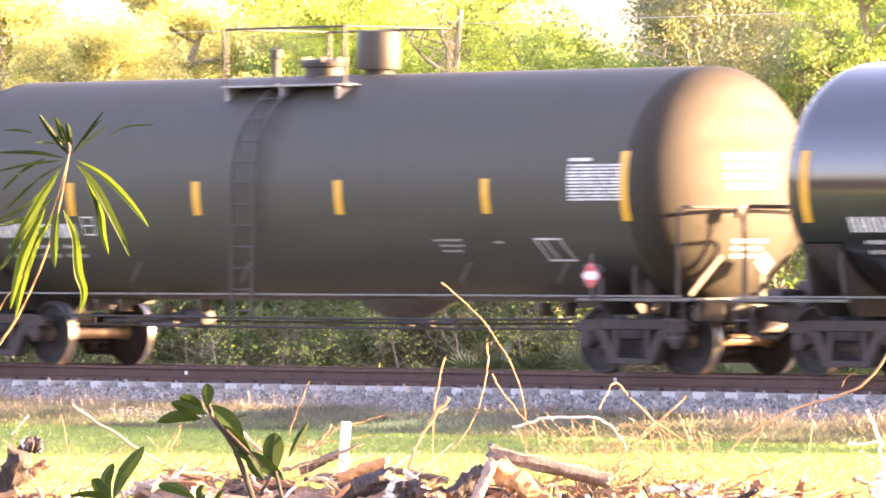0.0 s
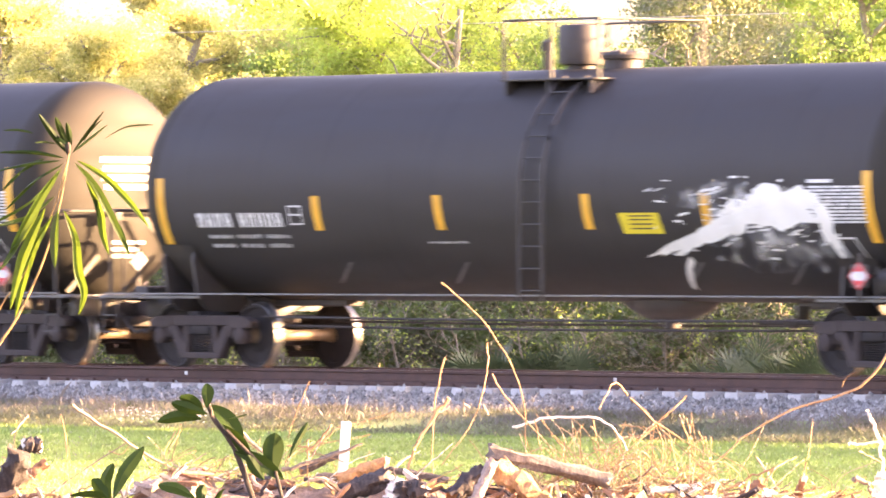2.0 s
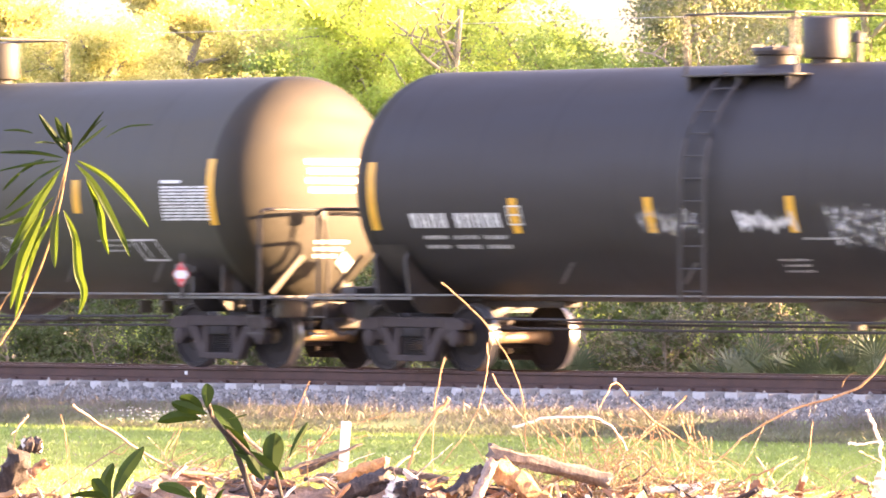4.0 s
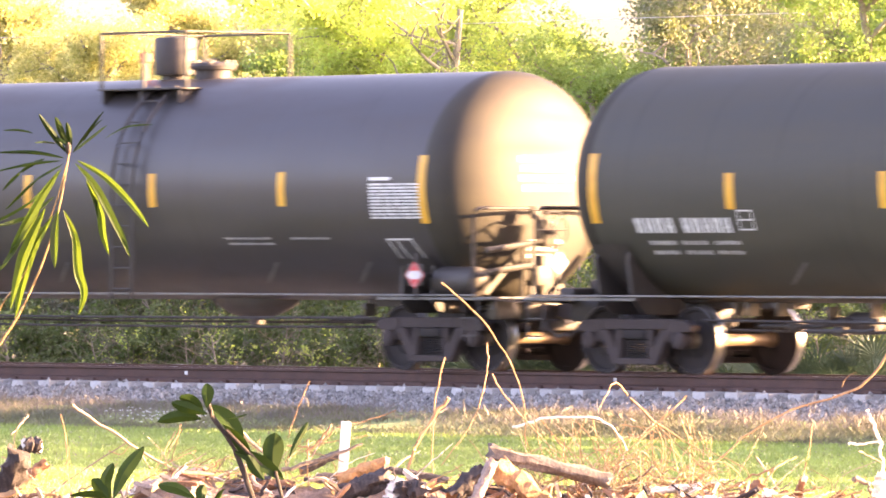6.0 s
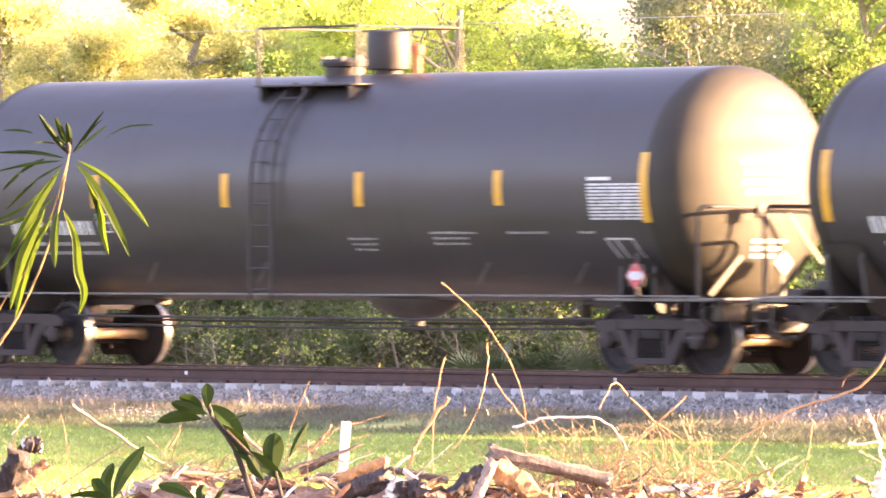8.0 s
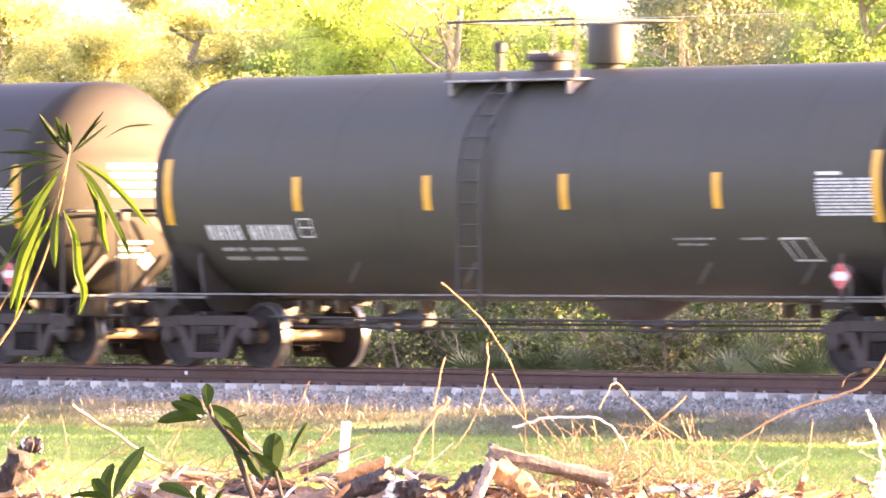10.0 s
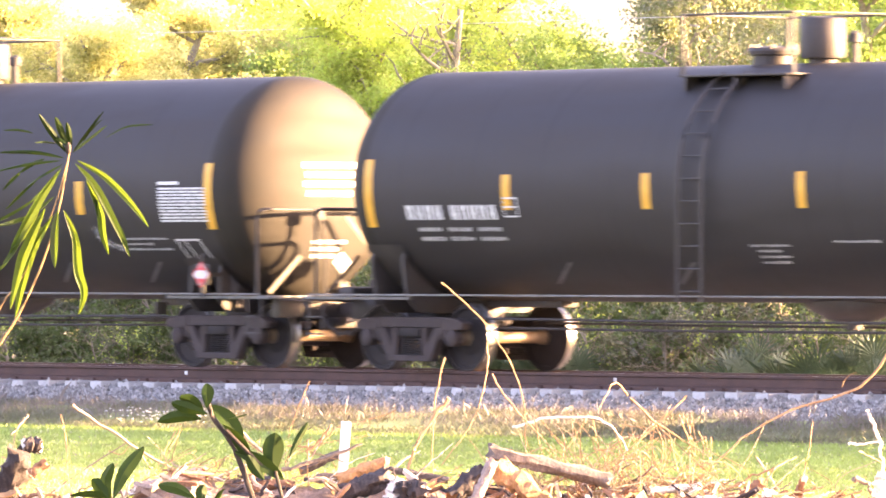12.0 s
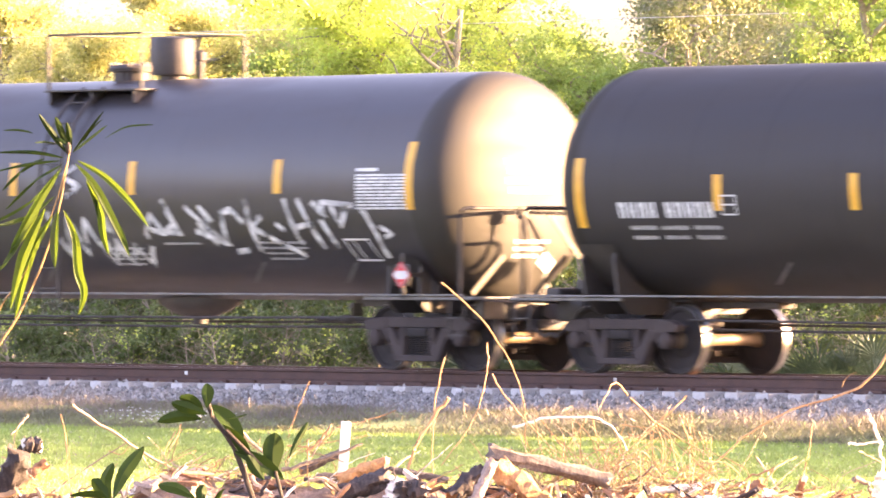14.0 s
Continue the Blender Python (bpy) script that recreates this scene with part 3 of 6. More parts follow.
def build_car(index, x, spec):
    g = running_gear()
    car = tagged(new("tank_car"), spec["label"], "tank car", group="freight train of tank cars")
    car.location = (x, 0, 0)
    shell, heads = tank_meshes(spec["paint"])
    tank = part("tank_shell", shell, None, car)
    for h in heads:
        part("tank_head", h, None, car)
    for y in (-1.47, 1.47):
        part("side_rail", g["side_rail"], None, car, at=pose(0, y, 0))
    for u in (-3.8, -1.35, 3.35, 5.35):
        part("rail_strap", g["rail_strap"], None, car, at=pose(u, 0, 0))
    for y, z in ((-0.85, 0.73), (-0.6, 0.60), (0.5, 0.66)):
        part("brake_rod", g["brake_rod"], None, car, at=pose(0, y, z))
    part("bottom_outlet", g["bottom_outlet"], None, car, at=pose(spec.get("outlet", 0.9), 0, 0))
    for s in (-1, 1):
        for nm in ("stub_sill", "saddle", "end_sill", "coupler", "air_hose", "end_handrail"):
            part(nm, g[nm, s], None, car)
        for y in (-1.43, 1.43):
            part("side_sill", g["side_sill", s], None, car, at=pose(0, y, 0))
            part("walkway", g["walkway", s], None, car, at=pose(0, y * 0.83, 0))
        part("end_brace", g["end_brace", s], None, car, at=pose(0, -0.92, 0))
        tc = 7.0 if s > 0 else -6.72
        at = pose(tc, 0, 0)
        part("truck_bolster", g["truck_bolster"], None, car, at=at)
        part("brake_beam", g["brake_beam"], None, car, at=at)
        for side in (-1, 1):
            fr = part("side_frame", g["side_frame", side], None, car, at=at)
            for du in (-0.15, 0.0, 0.15):
                part("spring", g["spring"], None, fr, at=pose(du, side * 1.0, 0.0))
        for du in (-0.889, 0.889):
            ax = part("axle", g["axle"], None, car, at=pose(tc + du, 0, 0.459))
            part("wheel", g["wheel"], None, ax)
            part("wheel", g["wheel"], None, ax, at=pose(0, 0, 0, 0, 0, 180))
            part("bearing_cap", g["bearing_cap"], None, ax)
            part("bearing_cap", g["bearing_cap"], None, ax, at=pose(0, 0, 0, 0, 0, 180))
            TREADS.append((ax, tc + du, rand(0, 360)))
    if spec["kind"] == "c":
        # lit pipe brackets and piping under the tank
        for u, z in ((-5.22, 0.88), (-4.95, 0.88), (-4.39, 0.88), (-3.43, 0.83), (-2.6, 0.88), (4.7, 0.86), (5.2, 0.86)):
            part("pipe_bracket", g["pipe_bracket"], None, car, at=pose(u, -0.55, z))
        for u, y, z in ((-3.9, -0.72, 0.66), (-3.2, -0.5, 0.72), (-2.9, -0.85, 0.60), (2.4, -0.6, 0.66)):
            part("under_pipe", g["under_pipe"], None, car, at=pose(u, y, z))
        part("brake_cylinder", g["brake_cylinder"], None, car, at=pose(-3.0, -0.35, 0.70))
    else:
        part("pipe_bracket", g["pipe_bracket"], None, car, at=pose(5.35, -0.75, 0.84))
        part("under_pipe", g["under_pipe"], None, car, at=pose(5.2, -0.7, 0.70))
    for s in (-1, 1):
        part("uncoupling_lever", g["uncoupling_lever", s], None, car)
        part("corner_step", g["corner_step", s], None, car)
    if spec["kind"] == "a":
        part("upper_brace", g["upper_brace", 1], None, car, at=pose(0, 0.55, 1.83))
    # brake gear at one end
    b = spec["brake_end"]
    if b:
        part("air_reservoir", g["air_reservoir"], None, car, at=pose(b * 7.75, -1.18, 1.24))
        part("brake_valve", g["brake_valve"], None, car, at=pose(b * 8.35, -0.35, 1.32))
        bm = bmesh.new()
        uu = b * 8.52
        lathe(bm, [(0.255, -0.012), (0.27, 0.0), (0.255, 0.012), (0.24, 0.0), (0.255, -0.012)], "x", 24, (uu, -0.15, 1.95))
        for k in range(4):
            a = k * math.pi / 4
            tube(bm, [(uu, -0.15 - 0.25 * math.cos(a), 1.95 - 0.25 * math.sin(a)), (uu, -0.15 + 0.25 * math.cos(a), 1.95 + 0.25 * math.sin(a))], 0.012, 6)
        bmesh.ops.delete(bm, geom=[f for f in bm.faces if len(f.verts) > 8], context="FACES_ONLY")
        part("brake_wheel", bm, M["steel_black"], car, "hand brake wheel")
        bm = bmesh.new()
        box(bm, b * 8.32, b * 8.46, -0.27, -0.03, 1.72, 2.10, 0.03)
        box(bm, b * 8.30, b * 8.40, -0.25, -0.05, 1.03, 1.6, 0.01)
        tube(bm, [(b * 8.4, -0.62, 1.02), (b * 8.4, -0.6, 1.7), (b * 8.4, -0.3, 1.8)], 0.03, 8)
        part("hand_brake", bm, M["tan_steel"], car, "hand brake housing and chain")
        bm = bmesh.new()
        for z in (1.42, 1.72):
            tube(bm, [(b * 8.42, -1.30, z - 0.05), (b * 8.42, -0.45, z + 0.05)], 0.045, 8)
        box(bm, b * 8.40, b * 8.44, -0.48, -0.42, 1.0, 1.78, 0.0)
        part("brake_pipe", bm, M["steel_black"], car)
    bm = bmesh.new()
    box(bm, 8.32, 8.50, -1.20, -0.75, 0.72, 0.98, 0.03)
    part("step_plate", bm, M["tan_steel"], car)
    bm = bmesh.new()
    box(bm, -8.50, -8.02, -0.30, 0.35, 1.03, 1.27, 0.05)
    box(bm, -8.62, -8.30, -0.75, -0.35, 0.98, 1.16, 0.04)
    tube(bm, [(-8.4, 0.1, 1.25), (-8.45, 0.1, 1.45), (-8.5, -0.1, 1.5)], 0.025, 8)
    part("end_box", bm, M["steel_black"], car)
    bm = bmesh.new()
    box(bm, 8.27, 8.35, -0.36, -0.22, 2.10, 2.28, 0.015)
    tube(bm, [(8.33, -0.30, 2.2), (8.36, -0.24, 1.9), (8.36, -0.20, 1.5), (8.34, -0.20, 1.02)], 0.022, 8)
    part("release_rod", bm, M["steel_black"], car)
    # ladder up the side
    lu = spec["ladder"]
    foot = spec.get("foot", 0.98)
    arcs = [(0.0, -(TR + 0.10), z) for z in (foot, 1.6, 2.2)] + [(0.0, (TR + 0.10) * math.cos(radians(a)), TZ + (TR + 0.10) * math.sin(radians(a))) for a in range(176, 119, -8)]
    for du in (-0.23, 0.23):
        bm = bmesh.new()
        tube(bm, [(lu + du, y, z) for _, y, z in arcs], 0.028, 6)
        part("ladder_stile", bm, M["steel_black"], car)
    for k in range(-1 if foot < 0.9 else 0, 11):
        z = 1.12 + 0.30 * k
        y = -(TR + 0.10) if z < 2.5 else -math.sqrt(max((TR + 0.10) ** 2 - (z - TZ) ** 2, 0.2))
        if z > 4.05:
            break
        bm = bmesh.new()
        tube(bm, [(lu - 0.23, y, z), (lu + 0.23, y, z)], 0.013, 6)
        part("ladder_rung", bm, M["steel_black"], car)
    # fittings on top
    r0, r1 = spec["railing"]
    bm = bmesh.new()
    box(bm, r0, r1, -1.08, -0.64, 3.985, 4.015, 0.006)
    for u in (r0 + 0.1, (r0 + r1) / 2, r1 - 0.1):
        box(bm, u - 0.02, u + 0.02, -1.06, -0.7, 3.80, 3.985, 0.0)
    part("top_platform", bm, M["grate" if spec["kind"] == "c" else "steel_black"], car)
    bm = bmesh.new()
    ring = [(r0, -1.0, 4.82), (r1, -1.0, 4.82), (r1, 0.95, 4.82), (r0, 0.95, 4.82), (r0, -1.0, 4.82)]
    for a, b2 in zip(ring, ring[1:]):
        tube(bm, [a, b2], 0.017, 8)
    part("top_handrail", bm, M["tan_steel"], car)
    for u, y in ((r0, -1.0), (r1, -1.0), (r1, 0.95), (r0, 0.95), *([((r0 + r1) / 2, -1.0)] if spec["brake_end"] else [])):
        bm = bmesh.new()
        zb = 3.99 if y < 0 else TZ + math.sqrt(TR ** 2 - y ** 2) - 0.02
        box(bm, u - 0.03, u + 0.03, y - 0.01, y + 0.01, zb, 4.83, 0.0)
        part("railing_post", bm, M["tan_steel"], car)
    bm = bmesh.new()
    du = spec["dome"]
    lathe(bm, [(0.20, 4.08), (0.20, 4.22), (0.30, 4.23), (0.31, 4.26), (0.31, 4.74), (0.29, 4.77), (0.0, 4.79)], "z", 28, (du, 0, 0))
    part("valve_housing", bm, M["tank_olive"] if spec["paint"] == "tank_olive" else M["steel_black"], car, "round protective housing over the valves")
    bm = bmesh.new()
    hu = spec["hatch"]
    lathe(bm, [(0.27, 4.05), (0.27, 4.28), (0.33, 4.29), (0.34, 4.34), (0.31, 4.385), (0.0, 4.42)], "z", 24, (hu, 0, 0))
    for k in range(8):
        a = k * math.tau / 8
        box(bm, hu + 0.30 * math.cos(a) - 0.025, hu + 0.30 * math.cos(a) + 0.025, 0.30 * math.sin(a) - 0.025, 0.30 * math.sin(a) + 0.025, 4.32, 4.43, 0.0)
    part("manway_hatch", bm, M["steel_black"], car, "bolted manway cover")
    bm = bmesh.new()
    vu = spec["vent"]
    lathe(bm, [(0.055, 4.1), (0.055, 4.42), (0.09, 4.43), (0.09, 4.55), (0.05, 4.57), (0.0, 4.6)], "z", 14, (vu, 0, 0))
    part("relief_valve", bm, M[spec.get("valve", "steel_black")], car, "upright pressure relief valve")
    # painted fields
    zs, zl = spec["stripe_z"], spec["long_z"]
    for u in spec["stripes"]:
        bm = bmesh.new()
        patch(bm, u - 0.085, u + 0.085, zs - 0.24, zs + 0.24)
        part("stripe", bm, M["yellow"], car, "yellow reflective stripe")
    for u in (-6.99, 7.41):
        bm = bmesh.new()
        patch(bm, u - 0.085, u + 0.085, zl - 0.47, zl + 0.47)
        part("stripe", bm, M["yellow"], car, "long yellow reflective stripe")
    # block of fine print: rows of broken bars
    bm = bmesh.new()
    z = spec["print_z"]
    patch(bm, 6.30, 6.75, z + 0.03, z + 0.075)
    for k in range(11):
        zz = z - 0.012 - k * 0.046
        u = 6.30
        while u < 7.32:
            w = min(rand(0.06, 0.3), 7.34 - u)
            patch(bm, u, u + w, zz - 0.028, zz)
            u += w + rand(0.012, 0.03)
    part("fine_print", bm, M["stencil"], car, "white block of fine print")
    bm = bmesh.new()
    zb, fu = spec.get("box_z", 1.68), spec.get("frame", 6.5)
    for k in range(2):
        patch(bm, fu - 0.02 + (0.12 if not k else 0), fu + 0.52 + (0.12 if not k else 0), zb + (-0.16 if not k else 0.13), zb + (-0.135 if not k else 0.155))
    for u in (fu, fu + 0.18, fu + 0.5):
        patch(bm, u + 0.12, u + 0.145, zb - 0.16, zb + 0.155, -0.14)
    part("stencil_frame", bm, M["stencil"], car, "white stencilled frame")
    for u, z, w, n in spec["lines"]:
        for k in range(n):
            bm = bmesh.new()
            ww = w * rand(0.6, 1.0) if k else w
            uu = u + (rand(0, 0.1) if k else 0)
            print_row(bm, uu, uu + ww, z - k * 0.075 - 0.038, z - k * 0.075)
            tagged(part("stencil_line", bm, M["stencil_small"], car), kind="stuff")
    # identity marks as plain upright bars
    z0, z1 = spec["mark_z"]
    u = -6.22
    for k in range(10):
        if k == 4:
            u += 0.14
            continue
        w = 0.145
        bm = bmesh.new()
        patch(bm, u, u + 0.055, z0, z1, -0.02)
        patch(bm, u + 0.085, u + w, z0, z1, -0.02)
        patch(bm, u + 0.055, u + 0.085, z1 - 0.06 - 0.08 * (k % 2), z1 - 0.02 - 0.08 * (k % 2), -0.02)
        part("identity_mark", bm, M["stencil"], car)
        u += w + 0.05
    for k, (zz, n) in enumerate(((z0 - 0.16, 3), (z0 - 0.29, 3))):
        for j in range(n):
            bm = bmesh.new()
            print_row(bm, -6.05 + j * 0.62, -6.05 + j * 0.62 + 0.5, zz, zz + 0.06)
            tagged(part("load_line", bm, M["stencil_small"], car), kind="stuff")
    bm = bmesh.new()
    for zz in (z0 + 0.28, z0 + 0.16, z0 + 0.03):
        patch(bm, -4.22, -3.93, zz, zz + 0.02)
    for u in (-4.22, -3.95):
        patch(bm, u, u + 0.02, z0 + 0.03, z0 + 0.30)
    part("stencil_box", bm, M["stencil"], car, "small white stencilled box")
    # diamond placards
    for z, y, u, on_head in ((1.33, -1.56, spec["placard"], False), (1.50, 0.12, 8.34, True)):
        bm = bmesh.new()
        r = 0.19 if not on_head else 0.16
        for rr, mi, off in ((r, 0, 0.0), (r * 0.86, 1, 0.004)):
            if on_head:
                q = [bm.verts.new((u + off, y + a * rr, z + c * rr)) for a, c in ((-1, 0), (0, -1), (1, 0), (0, 1))]
            else:
                q = [bm.verts.new((u + a * rr, y - off, z + c * rr)) for a, c in ((-1, 0), (0, -1), (1, 0), (0, 1))]
            bm.faces.new(q).material_index = mi
        if not on_head:
            for s in (-1, 1):
                q = [bm.verts.new((u + a * r * 0.80, y - 0.008, z + c * r * 0.80)) for a, c in ((-0.62, s * 0.38), (0.62, s * 0.38), (0, s * 1.0))]
                bm.faces.new(q if s > 0 else q[::-1]).material_index = 0
        part("placard", bm, [M["sign_red"] if not on_head else M["stencil"], M["stencil"]], car, "red and white diamond placard" if not on_head else "white diamond placard")
        bm = bmesh.new()
        if on_head:
            box(bm, u - 0.05, u - 0.012, y - 0.10, y + 0.10, z - 0.10, z + 0.10, 0.01)
            box(bm, u - 0.05, u - 0.02, y - 0.03, y + 0.03, 1.0, z, 0.0)
        else:
            box(bm, u - 0.15, u + 0.15, y + 0.006, y + 0.03, z - 0.15, z + 0.15, 0.01)
            box(bm, u - 0.03, u + 0.03, y + 0.012, y + 0.04, 1.0, z + 0.3, 0.0)
            box(bm, u - 0.03, u + 0.03, y + 0.02, -1.2, z - 0.03, z + 0.03, 0.0)
        part("placard_holder", bm, M["steel_black"], car)
    # white lettering blocks on the leading head
    bm = bmesh.new()
    zt = spec.get("head_z", 2.98)
    for k in range(4):
        bm = bmesh.new()
        w = (0.0, 0.08, 0.03, 0.12)[k]
        head_patch(bm, -0.42 + w * 0.6, 0.62 - w, zt - k * 0.135 - 0.085, zt - k * 0.135)
        part("head_lettering", bm, M["stencil"], car)
    for k in range(3):
        bm = bmesh.new()
        head_patch(bm, -0.22, 0.42 - 0.1 * k, 1.82 - k * 0.10 - 0.055, 1.82 - k * 0.10)
        part("head_lettering", bm, M["stencil"], car)
    return car


SPECS = [
    dict(paint="tank_gloss", label="glossy black tank car with white marks and yellow stripes", kind="c"),
    dict(paint="tank_olive", label="dusty olive grey tank car with white marks and yellow stripes", kind="c", stripes=(-4.55, -1.71, 1.38, 4.45), stripe_z=2.41, long_z=2.53, print_z=2.84, lines=((3.36, 1.83, 0.6, 3), (4.6, 1.80, 0.2, 1)), mark_z=(1.86, 2.06)),
    dict(paint="tank_charcoal", label="charcoal tank car with a big white paint splash on its side", kind="b", stripes=(-3.61, -1.04, 1.98, 4.32), stripe_z=2.19, long_z=2.23, print_z=2.52, lines=((-1.4, 1.80, 0.8, 1),), mark_z=(2.0, 2.2), head_z=2.98, valve="steel_black"),
    dict(paint="tank_charcoal", label="charcoal tank car with faded chalky graffiti tags on its side", kind="a", stripes=(-4.0, -1.30, 1.43, 4.45), stripe_z=2.14, long_z=2.42, print_z=2.55, lines=((1.45, 1.84, 0.85, 1), (0.8, 1.56, 0.6, 3), (5.4, 1.86, 0.95, 3)), mark_z=(1.98, 2.18), head_z=3.05),
    dict(paint="tank_olive", label="dusty olive grey tank car with small white graffiti tags", kind="c", stripes=(-4.3, -1.4, 1.35, 4.4), stripe_z=2.45, long_z=2.50, print_z=2.60, lines=((4.7, 1.84, 0.8, 3),), mark_z=(1.90, 2.10)),
    dict(paint="tank_silk", label="charcoal tank car with yellow stripes and brake gear at one end", kind="b", stripes=(-3.97, -1.12, 1.72, 4.57), stripe_z=2.53, long_z=2.51, print_z=2.61, lines=((3.0, 1.86, 1.0, 2), (4.45, 1.86, 0.85, 1)), mark_z=(1.89, 2.11)),
    dict(paint="tank_silk", label="dark slate tank car with yellow stripes and white stencilling", kind="a", stripes=(-4.1, -1.2, 1.7, 4.59), stripe_z=2.52, long_z=2.51, print_z=2.58, lines=((2.94, 1.93, 1.0, 3), (4.55, 1.93, 0.8, 1), (6.0, 1.93, 0.3, 1), (1.2, 1.85, 0.6, 3)), mark_z=(1.9, 2.1), head_z=2.90, valve="valve_red"),
    dict(paint="tank_olive", label="dusty olive grey tank car with white marks and yellow stripes", kind="c", stripes=(-4.16, -1.4, 1.4, 4.4), stripe_z=2.46, long_z=2.50, print_z=2.62, lines=((3.4, 1.84, 0.8, 2), (4.7, 1.84, 0.5, 1)), mark_z=(1.82, 2.03)),
    dict(paint="tank_charcoal", label="charcoal tank car with yellow stripes and white stencilling", kind="a", stripes=(-4.14, -1.35, 1.64, 4.77), stripe_z=2.46, long_z=2.46, frame=6.2, print_z=2.60, lines=((2.05, 1.80, 0.9, 1), (4.05, 1.80, 1.0, 4), (0.45, 1.75, 0.75, 4)), mark_z=(2.09, 2.29), head_z=2.95),
    dict(paint="tank_charcoal", label="charcoal tank car with a scuffed white mark on its side", kind="a", stripes=(-4.37, -1.79, 1.44, 4.41), stripe_z=2.43, long_z=2.44, print_z=2.58, lines=((1.4, 1.86, 0.8, 1), (5.3, 1.86, 1.0, 3), (0.2, 1.5, 0.6, 3)), mark_z=(2.10, 2.31), head_z=2.93),
    dict(paint="tank_satin", label="glossy slate tank car with silvery spray graffiti along its side", kind="a", stripes=(-4.2, -1.5, 1.21, 4.44), stripe_z=2.71, long_z=2.70, frame=5.85, print_z=2.74, lines=((1.9, 1.79, 0.8, 1), (4.0, 1.80, 1.0, 4), (0.5, 1.72, 0.9, 4)), mark_z=(1.98, 2.18), head_z=2.95),
]
KINDS = {
    "a": dict(placard=7.22, brake_end=0, ladder=-0.38, railing=(-1.25, 0.88), dome=0.40, hatch=-0.55, vent=1.02, outlet=1.0),
    "b": dict(placard=7.22, brake_end=1, ladder=1.02, railing=(-0.30, 1.62), dome=0.17, hatch=1.02, vent=-0.52, outlet=2.0, valve="valve_red"),
    "c": dict(foot=0.62, placard=6.72, frame=5.45, brake_end=0, ladder=-0.40, railing=(-1.60, 1.0), dome=0.58, hatch=-0.60, vent=-1.66, outlet=1.2),
}
BASE = dict(stripes=(-4.3, -1.4, 1.4, 4.4), stripe_z=2.42, long_z=2.5, print_z=2.6, lines=((3.4, 1.84, 0.8, 2),), mark_z=(1.9, 2.1))

SHIFT = (0, 0.17, 0.0, -0.08, -0.02, -0.15, -0.10, 0.0, 0.0, 0.10, 0.17)   # how far each car's stripes sit ahead of the usual place
CARS = []


def paint_mist(name, dense, scale):
    """Thin sprayed paint that lets the tank show between its specks."""
    m, nt, p = node_mat(name)
    p.inputs["Base Color"].default_value = (0.62, 0.61, 0.60, 1)
    p.inputs["Roughness"].default_value = 0.7
    tr = nt.nodes.new("ShaderNodeBsdfTransparent")
    sh = nt.nodes.new("ShaderNodeMixShader")
    nt.links.new(noisy(nt, scale, dense[0], dense[1], 6), sh.inputs[0])
    nt.links.new(tr.outputs[0], sh.inputs[1])
    nt.links.new(p.outputs[0], sh.inputs[2])
    nt.links.new(sh.outputs[0], nt.nodes["Material Output"].inputs["Surface"])
    return m


M["spray"] = paint_mist("spray", (0.30, 0.62), 5.0)
M["chalk"] = paint_mist("chalk", (0.42, 0.85), 9.0)
M["haze_paint"] = paint_mist("haze_paint", (0.44, 0.95), 3.2)
M["paint_white"] = surface("paint_white", (0.62, 0.61, 0.58), (0.70, 0.69, 0.66), None, 0.7, 0.0, 3, 40, 0.2)


def blob(bm, cu, cz, ru, rz, seed, ragged=0.25, out=0.008, tilt=0.0):
    """An uneven splash on the tank's side."""
    n, rings = 64, 5
    grid = []
    for i in range(rings + 1):
        row = []
        for k in range(n):
            a = k * math.tau / n
            w = 1 + ragged * noise.fractal((math.cos(a) * 2.2 + seed, math.sin(a) * 2.2, seed * 1.7), 0.7, 2.1, 5) if i == rings else 1
            f = i / rings * w if i == rings else i / rings * (1 - ragged)
            du, dz = ru * f * math.cos(a), rz * f * math.sin(a)
            u, z = cu + du * math.cos(tilt) - dz * math.sin(tilt), cz + du * math.sin(tilt) + dz * math.cos(tilt)
            row.append(bm.verts.new((u, skin(z, out), z)))
        grid.append(row)
    for a, b in zip(grid[1:], grid[2:]):
        for k in range(n):
            bm.faces.new((a[k], a[(k + 1) % n], b[(k + 1) % n], b[k]))
    bm.faces.new(grid[1])
    bmesh.ops.delete(bm, geom=grid[0], context="VERTS")
    return bm


